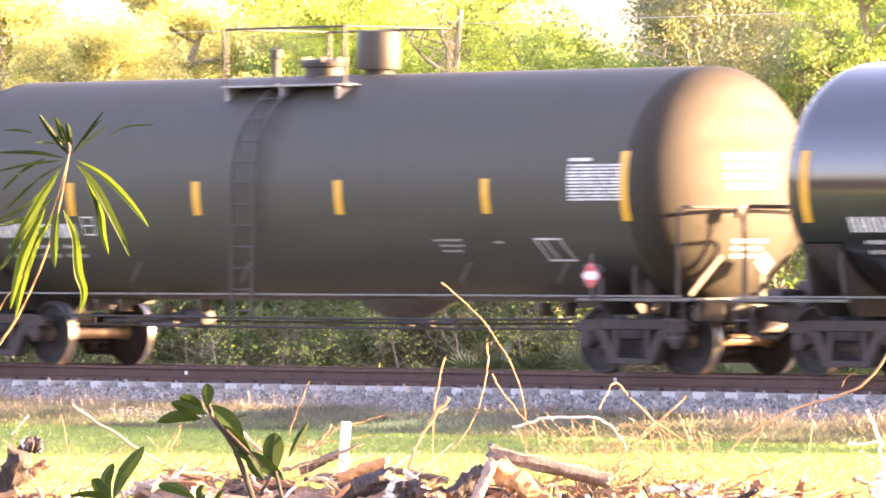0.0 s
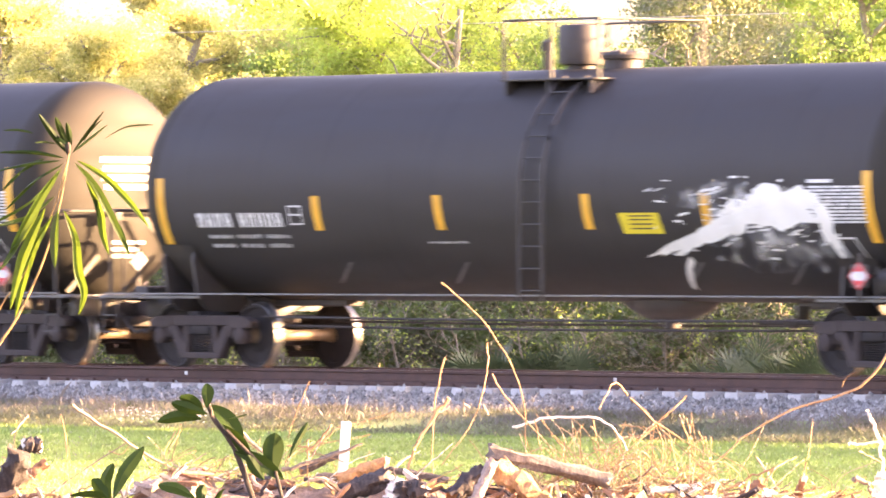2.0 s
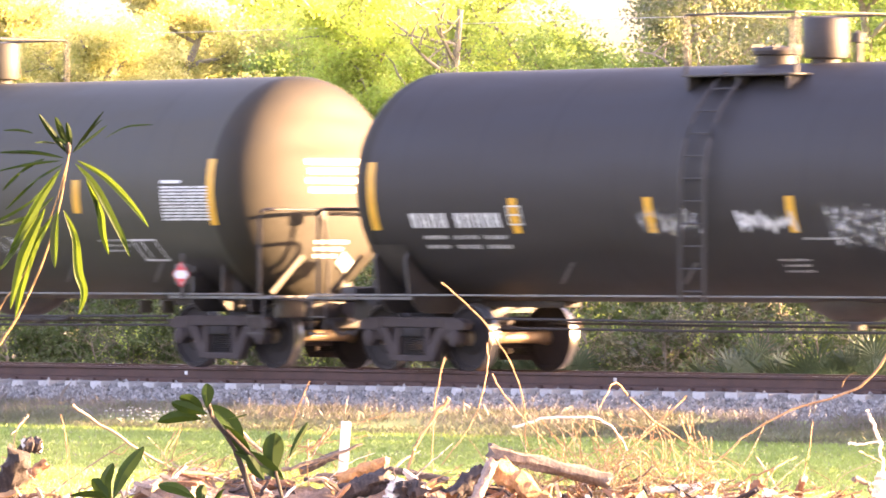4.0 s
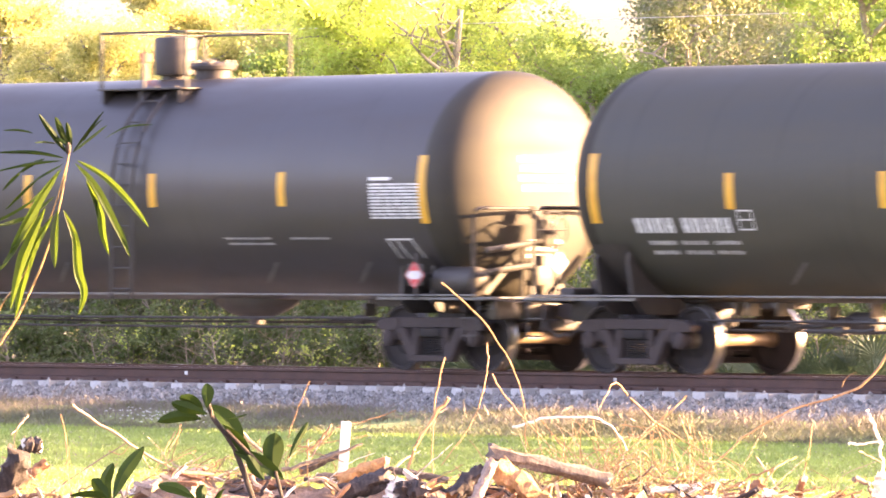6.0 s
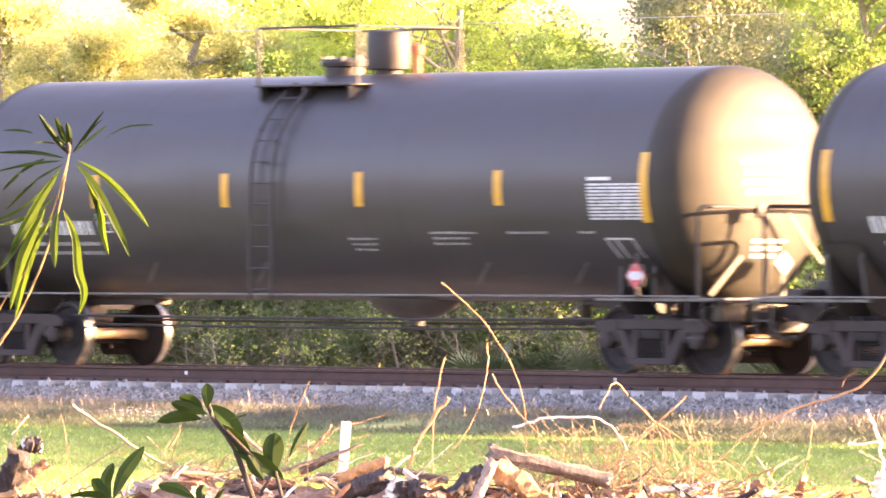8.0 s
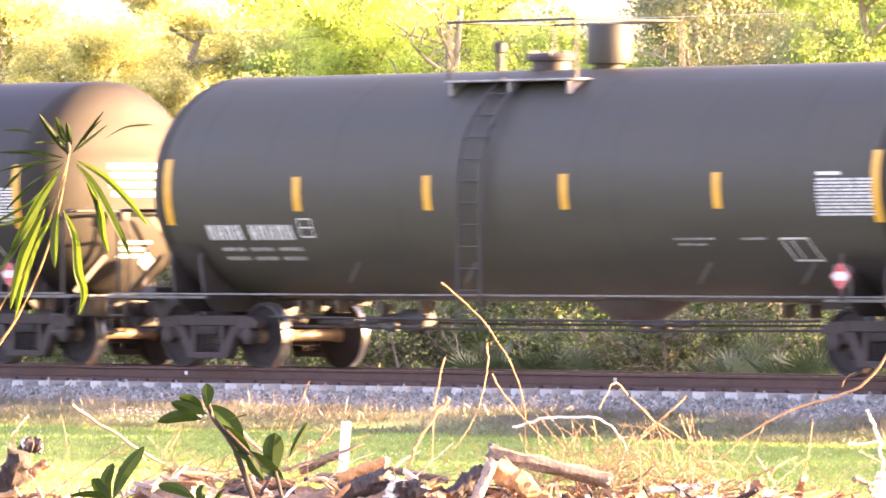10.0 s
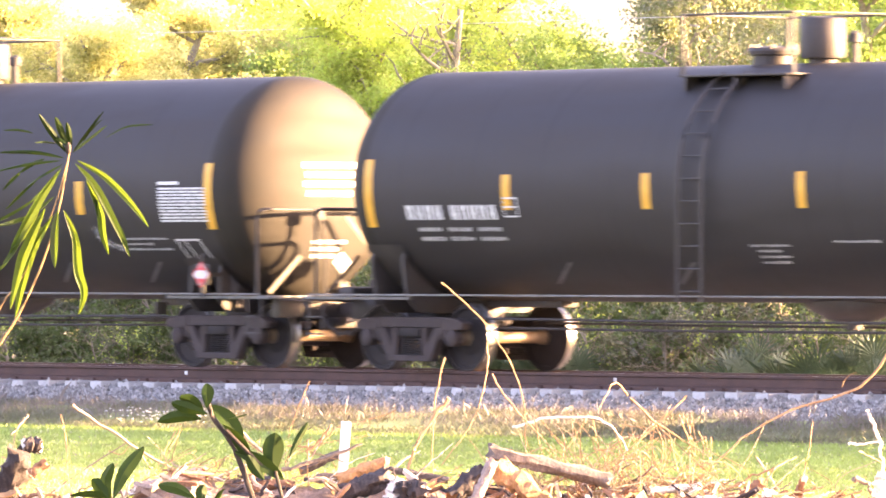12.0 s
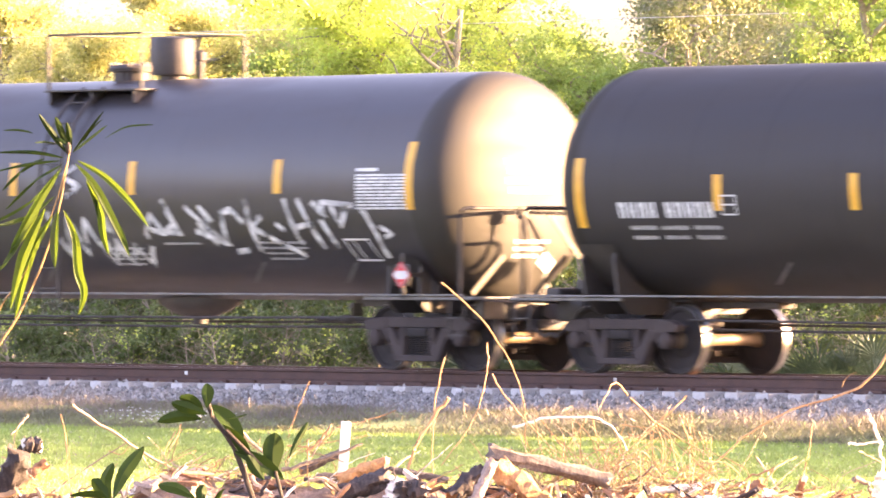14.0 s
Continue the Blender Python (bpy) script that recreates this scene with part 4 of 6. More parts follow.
def splash(car):
    bm = bmesh.new()
    blob(bm, 5.72, 2.24, 0.78, 0.27, 3.1, 0.35, 0.008)
    blob(bm, 5.0, 2.12, 0.85, 0.2, 9.4, 0.5, 0.010, 0.25)
    blob(bm, 4.15, 1.86, 1.05, 0.10, 5.5, 0.5, 0.012, 0.27)
    blob(bm, 6.55, 1.98, 0.13, 0.40, 7.7, 0.5, 0.012, 0.25)
    part("paint_splash", bm, M["paint_white"], car, "splash of white paint")
    bm = bmesh.new()
    blob(bm, 5.4, 1.75, 1.15, 0.38, 1.2, 0.4, 0.007)
    blob(bm, 4.6, 2.35, 0.8, 0.22, 6.2, 0.5, 0.014)
    part("paint_mist", bm, M["haze_paint"], car, "thin grey overspray")
    bm = bmesh.new()
    rs = random.Random(4)
    for k in range(110):
        u, z = rs.gauss(4.9, 0.85), rs.gauss(2.12, 0.26)
        w = rs.uniform(0.04, 0.22)
        if 3.0 < u < 6.8 and 1.3 < z < 2.65:
            stroke(bm, [(u, z), (u + w, z + rs.uniform(-0.02, 0.06))], rs.uniform(0.012, 0.035), 0.016)
    stroke(bm, [(3.3, 1.15), (3.6, 1.45), (3.75, 1.55)], 0.09, 0.016)
    tagged(part("paint_fleck", bm, M["paint_white"], car, "small flecks of white paint"), kind="stuff")
    bm = bmesh.new()
    patch(bm, 2.64, 3.42, 1.89, 2.17, -0.04)
    notice = part("notice_panel", bm, M["sign_yellow"], car, "yellow notice panel")
    bm = bmesh.new()
    for z in (1.95, 2.01, 2.07, 2.12):
        patch(bm, 2.80, 3.26, z, z + 0.018, 0, 0.010)
    part("notice_line", bm, M["steel_black"], notice)


def zigzag(u0, u1, z0, z1, n, seed):
    rs = random.Random(seed)
    return [(u0 + (u1 - u0) * (i + rs.uniform(-0.3, 0.3)) / n, (z0 if i % 2 else z1) + rs.uniform(-0.06, 0.06)) for i in range(n + 1)]


def scrawl(car):
    """Long silvery tag."""
    bm = bmesh.new()
    o = 0.0070
    for k, pts in enumerate([
        zigzag(-0.55, 0.9, 1.55, 2.2, 7, 1), zigzag(0.4, 1.6, 1.5, 1.75, 6, 2),
        [(1.55, 1.85), (1.75, 2.2), (2.0, 1.9), (1.6, 2.0)],
        [(2.05, 2.4), (2.35, 1.9), (2.0, 1.95), (2.3, 2.05)],
        [(2.55, 2.3), (3.35, 1.75), (2.7, 1.95)], [(2.85, 2.3), (3.1, 2.1), (2.8, 2.05), (3.1, 1.75)],
        [(3.3, 1.75), (3.35, 2.2), (3.55, 2.25), (3.8, 2.05)], [(3.45, 1.65), (3.75, 1.68)],
        [(3.9, 2.4), (3.98, 1.65)], [(4.2, 2.15), (3.95, 2.0), (4.9, 1.6)], [(4.5, 2.05), (4.65, 1.95)],
        [(4.75, 2.4), (4.95, 1.75)], [(4.95, 2.0), (5.3, 2.05)], [(5.05, 2.4), (5.4, 1.7)],
        [(5.35, 2.35), (5.6, 2.15), (5.55, 2.35), (6.2, 2.3), (6.45, 2.2), (6.6, 1.9), (6.65, 1.55)],
        [(5.75, 2.3), (5.9, 2.0), (6.1, 2.3)], [(5.5, 2.1), (5.7, 1.7)], [(0.1, 2.9), (-0.2, 2.75), (0.2, 2.6), (-0.1, 2.45)],
        [(6.7, 2.0), (6.95, 1.9), (6.75, 1.85)],
    ]):
        stroke(bm, pts, 0.10, o + 0.0006 * k)
    part("graffiti", bm, M["spray"], car, "silvery spray graffiti tag")


def tags(car, fields, mat, label, wide=0.075):
    for k, (u0, u1, z0, z1, n) in enumerate(fields):
        bm = bmesh.new()
        stroke(bm, zigzag(u0, u1, z0, z1, n, 40 + k), wide, 0.007)
        stroke(bm, zigzag(u0 + 0.1, u1 + 0.05, z0, z1, n + 3, 60 + k), wide * 0.66, 0.009)
        part("graffiti", bm, M[mat], car, label)


def build_train():
    for i, sp in enumerate(SPECS):
        shift = SHIFT[i]
        full = {**BASE, **KINDS[sp["kind"]], **sp}
        full["stripes"] = tuple(u + shift for u in full["stripes"])
        x = LEAD - PITCH * (i - 0.5)
        CARS.append((build_car(i, x, full), x))
    splash(CARS[2][0])
    tags(CARS[3][0], [(0.3, 1.35, 1.95, 2.15, 14)], "spray", "chalky white graffiti tag")
    tags(CARS[3][0], [(2.0, 3.1, 1.7, 2.25, 12), (-1.6, -0.5, 1.9, 2.2, 12)], "chalk", "faded chalky graffiti tag")
    tags(CARS[4][0], [(1.5, 2.3, 1.92, 2.16, 9), (2.1, 3.0, 1.62, 1.9, 9)], "chalk", "small white graffiti tag", 0.055)
    bm = bmesh.new()
    stroke(bm, [(4.72, 2.02), (4.85, 1.86), (5.05, 1.74), (5.3, 1.68)], 0.15, 0.008)
    part("scuff", bm, M["chalk"], CARS[9][0], "scuffed white mark")
    scrawl(CARS[10][0])
    bm = bmesh.new()
    stroke(bm, [(-1.3, 3.66), (0.55, 3.66), (0.80, 3.80), (1.0, 3.96)], 0.09, 0.006)
    stroke(bm, [(-1.25, 3.72), (-1.25, 3.95)], 0.05, 0.007)
    part("spill_apron", bm, M["dull_steel"], CARS[9][0], "pale edge of the spill apron")


# ---- plants behind the track ----
def leaf_cloud(name, pts, size, material, parent, seed, flat=0.5, label="", scale=1.0):
    """Leaves as small folded blades, one mesh."""
    rs = np.random.RandomState(seed)
    n = len(pts)
    d = rs.normal(0, 1, (n, 3))
    d[:, 2] *= flat
    d /= np.linalg.norm(d, axis=1, keepdims=True)
    s = np.cross(d, rs.normal(0, 1, (n, 3)))
    s /= np.linalg.norm(s, axis=1, keepdims=True)
    up = np.cross(d, s)
    ln = rs.uniform(size[0], size[1], (n, 1)) * scale
    w = ln * rs.uniform(0.22, 0.34, (n, 1))
    v = np.stack([pts - d * ln * 0.5, pts + s * w + up * w * 0.3, pts + d * ln * 0.5, pts - s * w + up * w * 0.3], 1).reshape(-1, 3)
    faces = [f for i in range(0, 4 * n, 4) for f in ((i, i + 1, i + 2), (i, i + 2, i + 3))]
    me = bpy.data.meshes.new(name)
    me.from_pydata(v.tolist(), [], faces)
    me.materials.append(material)
    return part(name, me, None, parent, label)


def branch_path(p, d, length, bend, rs, n=5):
    out, p, d = [Vector(p)], Vector(p), Vector(d).normalized()
    for k in range(n):
        d = (d + Vector((rs.gauss(0, bend), rs.gauss(0, bend), rs.gauss(0, bend) + 0.06))).normalized()
        p = p + d * length / n
        out.append(p.copy())
    return out


def tree(x, y, height, spread, leaves, mat, seed, name="tree", label="", low=0.25, leaf=(0.05, 0.10), bare=0.6, cluster=0.36, limbs=13, spray=0.85):
    rs = random.Random(seed)
    z = ground_height(x, y) - 0.05
    ob = tagged(new(name), label, "tree" if name == "tree" else "bush", group="trees behind the railway")
    ob.location = (x, y, z)
    bm = bmesh.new()
    ends = []
    r0 = 0.022 * height
    stem = branch_path((0, 0, 0), (rs.gauss(0, 0.12), rs.gauss(0, 0.12), 1), height * 0.75, 0.10, rs, 8)
    tube(bm, stem, r0, 8, r0 * 0.25)
    for k in range(limbs):
        f = low + (0.95 - low) * k / max(limbs - 1, 1)
        p = stem[min(int(f * 8), 7)].lerp(stem[min(int(f * 8) + 1, 8)], f * 8 % 1)
        a = rs.uniform(0, math.tau)
        ln = spread * rs.uniform(0.75, 1.15) * (1.05 - 0.5 * f)
        path = branch_path(p, (math.cos(a), math.sin(a), rs.uniform(0.25, 0.9)), ln, 0.2, rs, 5)
        tube(bm, path, r0 * 0.4 * (1.1 - 0.6 * f), 6, r0 * 0.08)
        for j in range(4):
            q = path[2 + min(j, 3)]
            sub = branch_path(q, (rs.gauss(0, 1), rs.gauss(0, 1), rs.uniform(0, 1.2)), ln * rs.uniform(0.3, 0.55), 0.25, rs, 3)
            tube(bm, sub, r0 * 0.14, 5, r0 * 0.04)
            ends += [sub[-1], sub[-2], path[min(3 + j % 3, 5)]]
    ends += [stem[-1], stem[-2], stem[-1]]
    part("trunk", bm, M["bark"], ob)
    npr = np.random.RandomState(seed)
    e = np.array([tuple(v) for v in ends])
    wt = npr.uniform(1 - bare, 1.0, len(e)) ** 2
    k = npr.choice(len(e), leaves, p=wt / wt.sum())
    off = npr.normal(0, 1, (leaves, 3))
    off *= npr.uniform(0, 1, (leaves, 1)) ** 0.4 / np.linalg.norm(off, axis=1, keepdims=True)
    off *= 1.5 * cluster * npr.uniform(0.3, 1.0, (len(e), 1))[k] * np.array([1, 1, 0.7])
    pts = e[k] + off
    pts[:, 2] = np.maximum(pts[:, 2], 0.05)
    scale = np.ones((leaves, 1))
    if name == "tree":
        # fine sprays of small leaves in the middle of the crown, larger ones above and below
        mid = (pts[:, 2] + z > 4.0) & (pts[:, 2] + z < 6.4)
        rest = pts[~mid][npr.uniform(0, 1, (~mid).sum()) < 0.45]
        fine = np.repeat(pts[mid], 3, 0)
        fine += npr.normal(0, 1, fine.shape) * 0.075
        pts = np.concatenate([rest, fine])
        scale = np.concatenate([np.full((len(rest), 1), 1.6), spray * npr.uniform(0.7, 1.3, (len(fine), 1))])
    leaf_cloud("crown", pts, leaf, M[mat], ob, seed + 1, scale=scale)
    return ob


# left-hand trees: part of the low sunlight is put into this pale gold
M["leaf_gold_sunlit"] = leaf_mat("leaf_gold_sunlit", (0.74, 0.62, 0.34), (0.30, 0.36, 0.07), (0.82, 0.80, 0.28), 0.3, 0.48)
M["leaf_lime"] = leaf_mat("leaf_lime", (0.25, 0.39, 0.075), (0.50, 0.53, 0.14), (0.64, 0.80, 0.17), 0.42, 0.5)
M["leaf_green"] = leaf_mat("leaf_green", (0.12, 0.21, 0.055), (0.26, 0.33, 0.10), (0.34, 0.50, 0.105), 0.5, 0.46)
M["leaf_olive"] = leaf_mat("leaf_olive", (0.09, 0.13, 0.05), (0.27, 0.25, 0.19), (0.27, 0.33, 0.11), 0.5, 0.42, 0.4)
M["leaf_scrub"] = leaf_mat("leaf_scrub", (0.09, 0.14, 0.05), (0.16, 0.20, 0.085), (0.20, 0.30, 0.075), 0.6, 0.4)
M["leaf_scrub_dull"] = leaf_mat("leaf_scrub_dull", (0.11, 0.125, 0.065), (0.18, 0.18, 0.11), (0.18, 0.20, 0.09), 0.5, 0.35)
M["palm_frond"] = leaf_mat("palm_frond", (0.065, 0.105, 0.065), (0.105, 0.15, 0.09), (0.09, 0.15, 0.06), 0.3, 0.25)


def column(sx, y):
    """A place behind the track: along the track for a bearing across the view (0 left edge, 1 right edge), y metres off."""
    a = (sx - 0.5) * 2 * math.tan(radians(6.156 / 2))
    c, s = math.cos(radians(48.5)), math.sin(radians(48.5))
    dx, dy = -s + a * c, c + a * s
    return EYE[0] + (y - EYE[1]) * dx / dy


def build_plants():
    rows = [
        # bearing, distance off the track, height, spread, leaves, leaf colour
        (-0.04, 15, 8.9, 2.2, 21000, "leaf_gold_sunlit"), (0.03, 13, 8.8, 2.3, 23000, "leaf_gold_sunlit"), (0.09, 16, 9.2, 2.5, 26000, "leaf_gold_sunlit"), (0.15, 13, 6.6, 2.0, 22000, "leaf_gold_sunlit"),
        (0.21, 15, 6.6, 1.9, 22000, "leaf_gold_sunlit"), (0.265, 13, 6.2, 1.8, 20000, "leaf_gold_sunlit"), (0.315, 18, 7.5, 1.9, 12000, "leaf_green"), (0.36, 19, 10.1, 2.5, 15000, "leaf_green"),
        (0.335, 13, 7.5, 2.2, 13000, "leaf_lime"), (0.39, 15, 9.3, 2.4, 14000, "leaf_lime"), (0.43, 13, 8.1, 2.2, 13000, "leaf_lime"), (0.48, 16, 8.5, 2.2, 9000, "leaf_lime"),
        (0.50, 12.5, 7.3, 2.0, 12000, "leaf_lime"), (0.55, 15, 7.8, 2.1, 6000, "leaf_lime"), (0.57, 12.5, 6.7, 2.0, 12000, "leaf_lime"), (0.61, 17, 7.8, 1.9, 3200, "leaf_green"),
        (0.64, 13, 6.8, 1.9, 12000, "leaf_green"), (0.69, 15, 7.3, 1.9, 11000, "leaf_green"), (0.755, 13, 6.8, 1.9, 12000, "leaf_green"), (0.71, 12.5, 6.8, 1.9, 11000, "leaf_green"), (0.85, 17, 9.6, 2.2, 13000, "leaf_olive"),
        (0.85, 13, 8.0, 1.9, 12000, "leaf_olive"), (0.86, 15, 9.8, 2.7, 15000, "leaf_olive"), (0.91, 12.5, 7.4, 2.2, 12000, "leaf_olive"), (0.95, 16, 10.0, 2.5, 13000, "leaf_lime"),
        (0.99, 13, 9.0, 2.5, 14000, "leaf_green"), (1.06, 14, 9.4, 2.4, 11000, "leaf_green"),
    ]
    words = {"leaf_gold_sunlit": "golden green leafy tree with low sunlight in its leaf colour", "leaf_lime": "lime green leafy tree with thin pale limbs", "leaf_green": "fresh green broadleaf tree with open crown", "leaf_olive": "dull olive tree with small glinting leaves"}
    for i, (sx, y, h, sp, n, mat) in enumerate(rows):
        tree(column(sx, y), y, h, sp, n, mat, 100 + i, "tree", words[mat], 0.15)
    # nearly bare trees with pale limbs between the leafy ones
    for i, (sx, y, h) in enumerate(((0.485, 11.9, 8.6), (0.285, 11.8, 6.6), (0.79, 11.9, 7.8))):
        tree(column(sx, y), y, h, 2.0, 900, ("leaf_lime", "leaf_gold_sunlit", "leaf_olive")[i], 650 + i, "tree", "nearly bare tree with pale grey limbs", 0.3, limbs=16)
    # a closed row of woods farther back
    for i, (sx, h) in enumerate(((-0.05, 8.1), (0.02, 8.6), (0.08, 8.6), (0.14, 7.2), (0.20, 6.1), (0.26, 6.1), (0.32, 6.5), (0.37, 9.3), (0.42, 9.7), (0.47, 8.7), (0.52, 7.2), (0.58, 6.5), (0.64, 6.8), (0.69, 6.9), (0.745, 6.9), (0.85, 10.2), (0.86, 10.6), (0.92, 10.6), (0.98, 10.6), (1.05, 10.6))):
        mat = ("leaf_gold_sunlit", "leaf_lime", "leaf_green", "leaf_olive", "leaf_green")[min(int(sx * 3.6), 4) if sx < 0.9 else 4]
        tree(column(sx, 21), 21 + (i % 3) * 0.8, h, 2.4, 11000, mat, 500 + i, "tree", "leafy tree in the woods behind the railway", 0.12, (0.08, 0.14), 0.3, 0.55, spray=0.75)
    # dense wood behind them
    for i, (sx, h) in enumerate(((-0.05, 7.5), (0.0, 7.7), (0.05, 8.1), (0.10, 8.4), (0.15, 6.7), (0.20, 6.2), (0.25, 6.1), (0.29, 6.1), (0.345, 9.9), (0.40, 10.3), (0.45, 9.9), (0.50, 7.7), (0.55, 6.4), (0.60, 6.0), (0.65, 6.5), (0.70, 6.7), (0.77, 6.7), (0.85, 10.8), (0.85, 11.0), (0.90, 11.0), (0.95, 11.0), (1.0, 11.0), (1.05, 11.0))):
        mat = "leaf_gold_sunlit" if sx < 0.28 else ("leaf_lime" if sx < 0.58 else "leaf_green")
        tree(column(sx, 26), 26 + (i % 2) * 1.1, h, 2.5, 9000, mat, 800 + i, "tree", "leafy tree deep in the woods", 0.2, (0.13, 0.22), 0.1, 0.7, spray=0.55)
    # leafless bushes with pale twigs before the scrub
    for i in range(20):
        rs = random.Random(900 + i)
        sx = -0.02 + 0.055 * i + rs.uniform(-0.02, 0.02)
        tree(column(sx, 5.6), 5.6 + rs.uniform(-0.5, 0.4), rs.uniform(1.1, 1.9), rs.uniform(0.8, 1.2), 260, ("leaf_scrub_dull", "leaf_lime")[i % 2], 900 + i, "bush", "nearly leafless bush with pale grey twigs", 0.02, (0.04, 0.08), 0.5, 0.16, 12)
    # unseen trees added towards the sun shade the scrub; two taller ones dim tank heads
    for i in range(13):
        tree(-3.2 + 1.6 * i, 11.3 + (i % 3) * 0.7, 7.4 if i in (1, 2) else 4.4, 1.9, 7000, ("leaf_green", "leaf_lime")[i % 2], 700 + i, "tree", "leafy tree added out of view to block the sun", 0.1, (0.09, 0.16))
    # scrub under and between the trees
    k = 0
    for sx in np.arange(-0.06, 1.10, 0.042):
        for y, h in ((6.4, 1.5), (8.2, 2.2), (10.4, 3.2)):
            k += 1
            rs = random.Random(k)
            mat = rs.choice(["leaf_scrub", "leaf_scrub", "leaf_scrub", "leaf_scrub_dull"])
            tree(column(sx + rs.uniform(-0.02, 0.02), y), y + rs.uniform(-0.5, 0.5), h * rs.uniform(0.75, 1.2), 0.9 * h ** 0.5, 2000, mat, 300 + k, "bush", "tangled green scrub bush with bare twigs", 0.05, (0.05, 0.11), 0.85, 0.20, 9)


# ---- brush heap and saplings in front ----
def wood(name, c1, c2, c3):
    return surface(name, c1, c2, c3, 0.85, 0.0, 9, 70, 0.5, 0.004, (6, 6, 1.2), vary=0.25)


M["twig_tan"] = wood("twig_tan", (0.36, 0.21, 0.10), (0.44, 0.28, 0.15), (0.24, 0.13, 0.065))
M["twig_pale"] = wood("twig_pale", (0.42, 0.31, 0.20), (0.52, 0.40, 0.27), (0.28, 0.19, 0.12))
M["twig_white"] = wood("twig_white", (0.68, 0.63, 0.56), (0.76, 0.72, 0.66), (0.55, 0.48, 0.40))
M["twig_grey"] = wood("twig_grey", (0.20, 0.15, 0.11), (0.30, 0.23, 0.17), (0.13, 0.09, 0.07))
M["log_grey"] = wood("log_grey", (0.12, 0.098, 0.088), (0.21, 0.175, 0.155), (0.055, 0.042, 0.038))
M["log_dark"] = wood("log_dark", (0.030, 0.024, 0.024), (0.075, 0.056, 0.052), (0.018, 0.014, 0.014))
M["log_bark"] = wood("log_bark", (0.24, 0.12, 0.07), (0.36, 0.19, 0.11), (0.13, 0.07, 0.045))
M["log_orange"] = wood("log_orange", (0.46, 0.22, 0.08), (0.56, 0.30, 0.13), (0.30, 0.12, 0.045))
M["log_pale"] = wood("log_pale", (0.30, 0.23, 0.19), (0.42, 0.33, 0.28), (0.15, 0.10, 0.08))
M["log_split"] = wood("log_split", (0.32, 0.18, 0.085), (0.44, 0.27, 0.14), (0.19, 0.09, 0.04))
M["chips"] = surface("chips", (0.22, 0.14, 0.10), (0.36, 0.24, 0.17), (0.09, 0.055, 0.04), 0.95, 0.0, 7, 45, 0.8, 0.02)
# one strap leaf in two tones, sunlit and shaded, with the light in the colour
M["strap_lit"] = leaf_mat("strap_lit", (0.045, 0.09, 0.012), (0.07, 0.12, 0.02), (0.12, 0.185, 0.018), 0.4, 0.45, 0.4, 0.3)
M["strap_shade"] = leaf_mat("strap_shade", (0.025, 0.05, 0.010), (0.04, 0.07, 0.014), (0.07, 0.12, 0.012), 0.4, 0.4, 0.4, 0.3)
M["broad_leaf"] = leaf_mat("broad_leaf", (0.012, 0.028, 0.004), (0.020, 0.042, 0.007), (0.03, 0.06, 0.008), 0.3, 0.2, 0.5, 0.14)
M["stem_gold"] = surface("stem_gold", (0.26, 0.16, 0.055), (0.34, 0.22, 0.08), (0.18, 0.10, 0.04), 0.6, 0.0, 9, 60, 0.3)
M["stem_brown"] = surface("stem_brown", (0.030, 0.020, 0.014), (0.048, 0.033, 0.024), (0.020, 0.014, 0.011), 0.8, 0.0, 9, 60, 0.3)

FORWARD = Vector((-math.sin(radians(48.5)), math.cos(radians(48.5)), 0))


def stand(name, depth, label, category):
    """A thing on the lawn that faces the track; its own axes run across, away and up."""
    ob = tagged(new(name), label, category)
    p = Vector(EYE) + FORWARD * depth
    ob.matrix_basis = pose(p.x, p.y, -0.75, 0, 0, 48.5)
    return ob


def curve3(pts, rs, deep, n=4):
    """Round off a run of (across, up) places and let it wander in depth."""
    d0, d1 = rs.uniform(-deep, deep), rs.uniform(-deep, deep)
    v = [Vector((a, d0 + (d1 - d0) * i / max(len(pts) - 1, 1), h)) for i, (a, h) in enumerate(pts)]
    out = []
    for i in range(len(v) - 1):
        p0, p1, p2, p3 = v[max(i - 1, 0)], v[i], v[i + 1], v[min(i + 2, len(v) - 1)]
        for k in range(n):
            t = k / n
            out.append(0.5 * (2 * p1 + (p2 - p0) * t + (2 * p0 - 5 * p1 + 4 * p2 - p3) * t * t + (3 * p1 - p0 - 3 * p2 + p3) * t ** 3))
    out.append(v[-1])
    return out


def leaf_strip(bm, path, width, rs, tip=0.0, fold=0.35, twist=None):
    """One leaf: widest past its base, pointed, folded along its midrib."""
    side0 = Vector((rs.uniform(0.5, 1), rs.uniform(-0.35, 0.35), rs.uniform(0.2, 0.7)))
    rows = []
    n = len(path) - 1
    for i, p in enumerate(path):
        d = (path[min(i + 1, n)] - path[max(i - 1, 0)]).normalized()
        s = (side0 - d * side0.dot(d)).normalized()
        up = d.cross(s)
        f = i / n
        w = width * 0.5 * max(math.sin(math.pi * min(f ** (1.0 + tip), 1.0)) ** 0.75, 0.06)
        rows.append([bm.verts.new(p - s * w + up * w * fold), bm.verts.new(p), bm.verts.new(p + s * w + up * w * fold)])
    for a, b in zip(rows, rows[1:]):
        bm.faces.new((a[0], a[1], b[1], b[0]))
        bm.faces.new((a[1], a[2], b[2], b[1]))


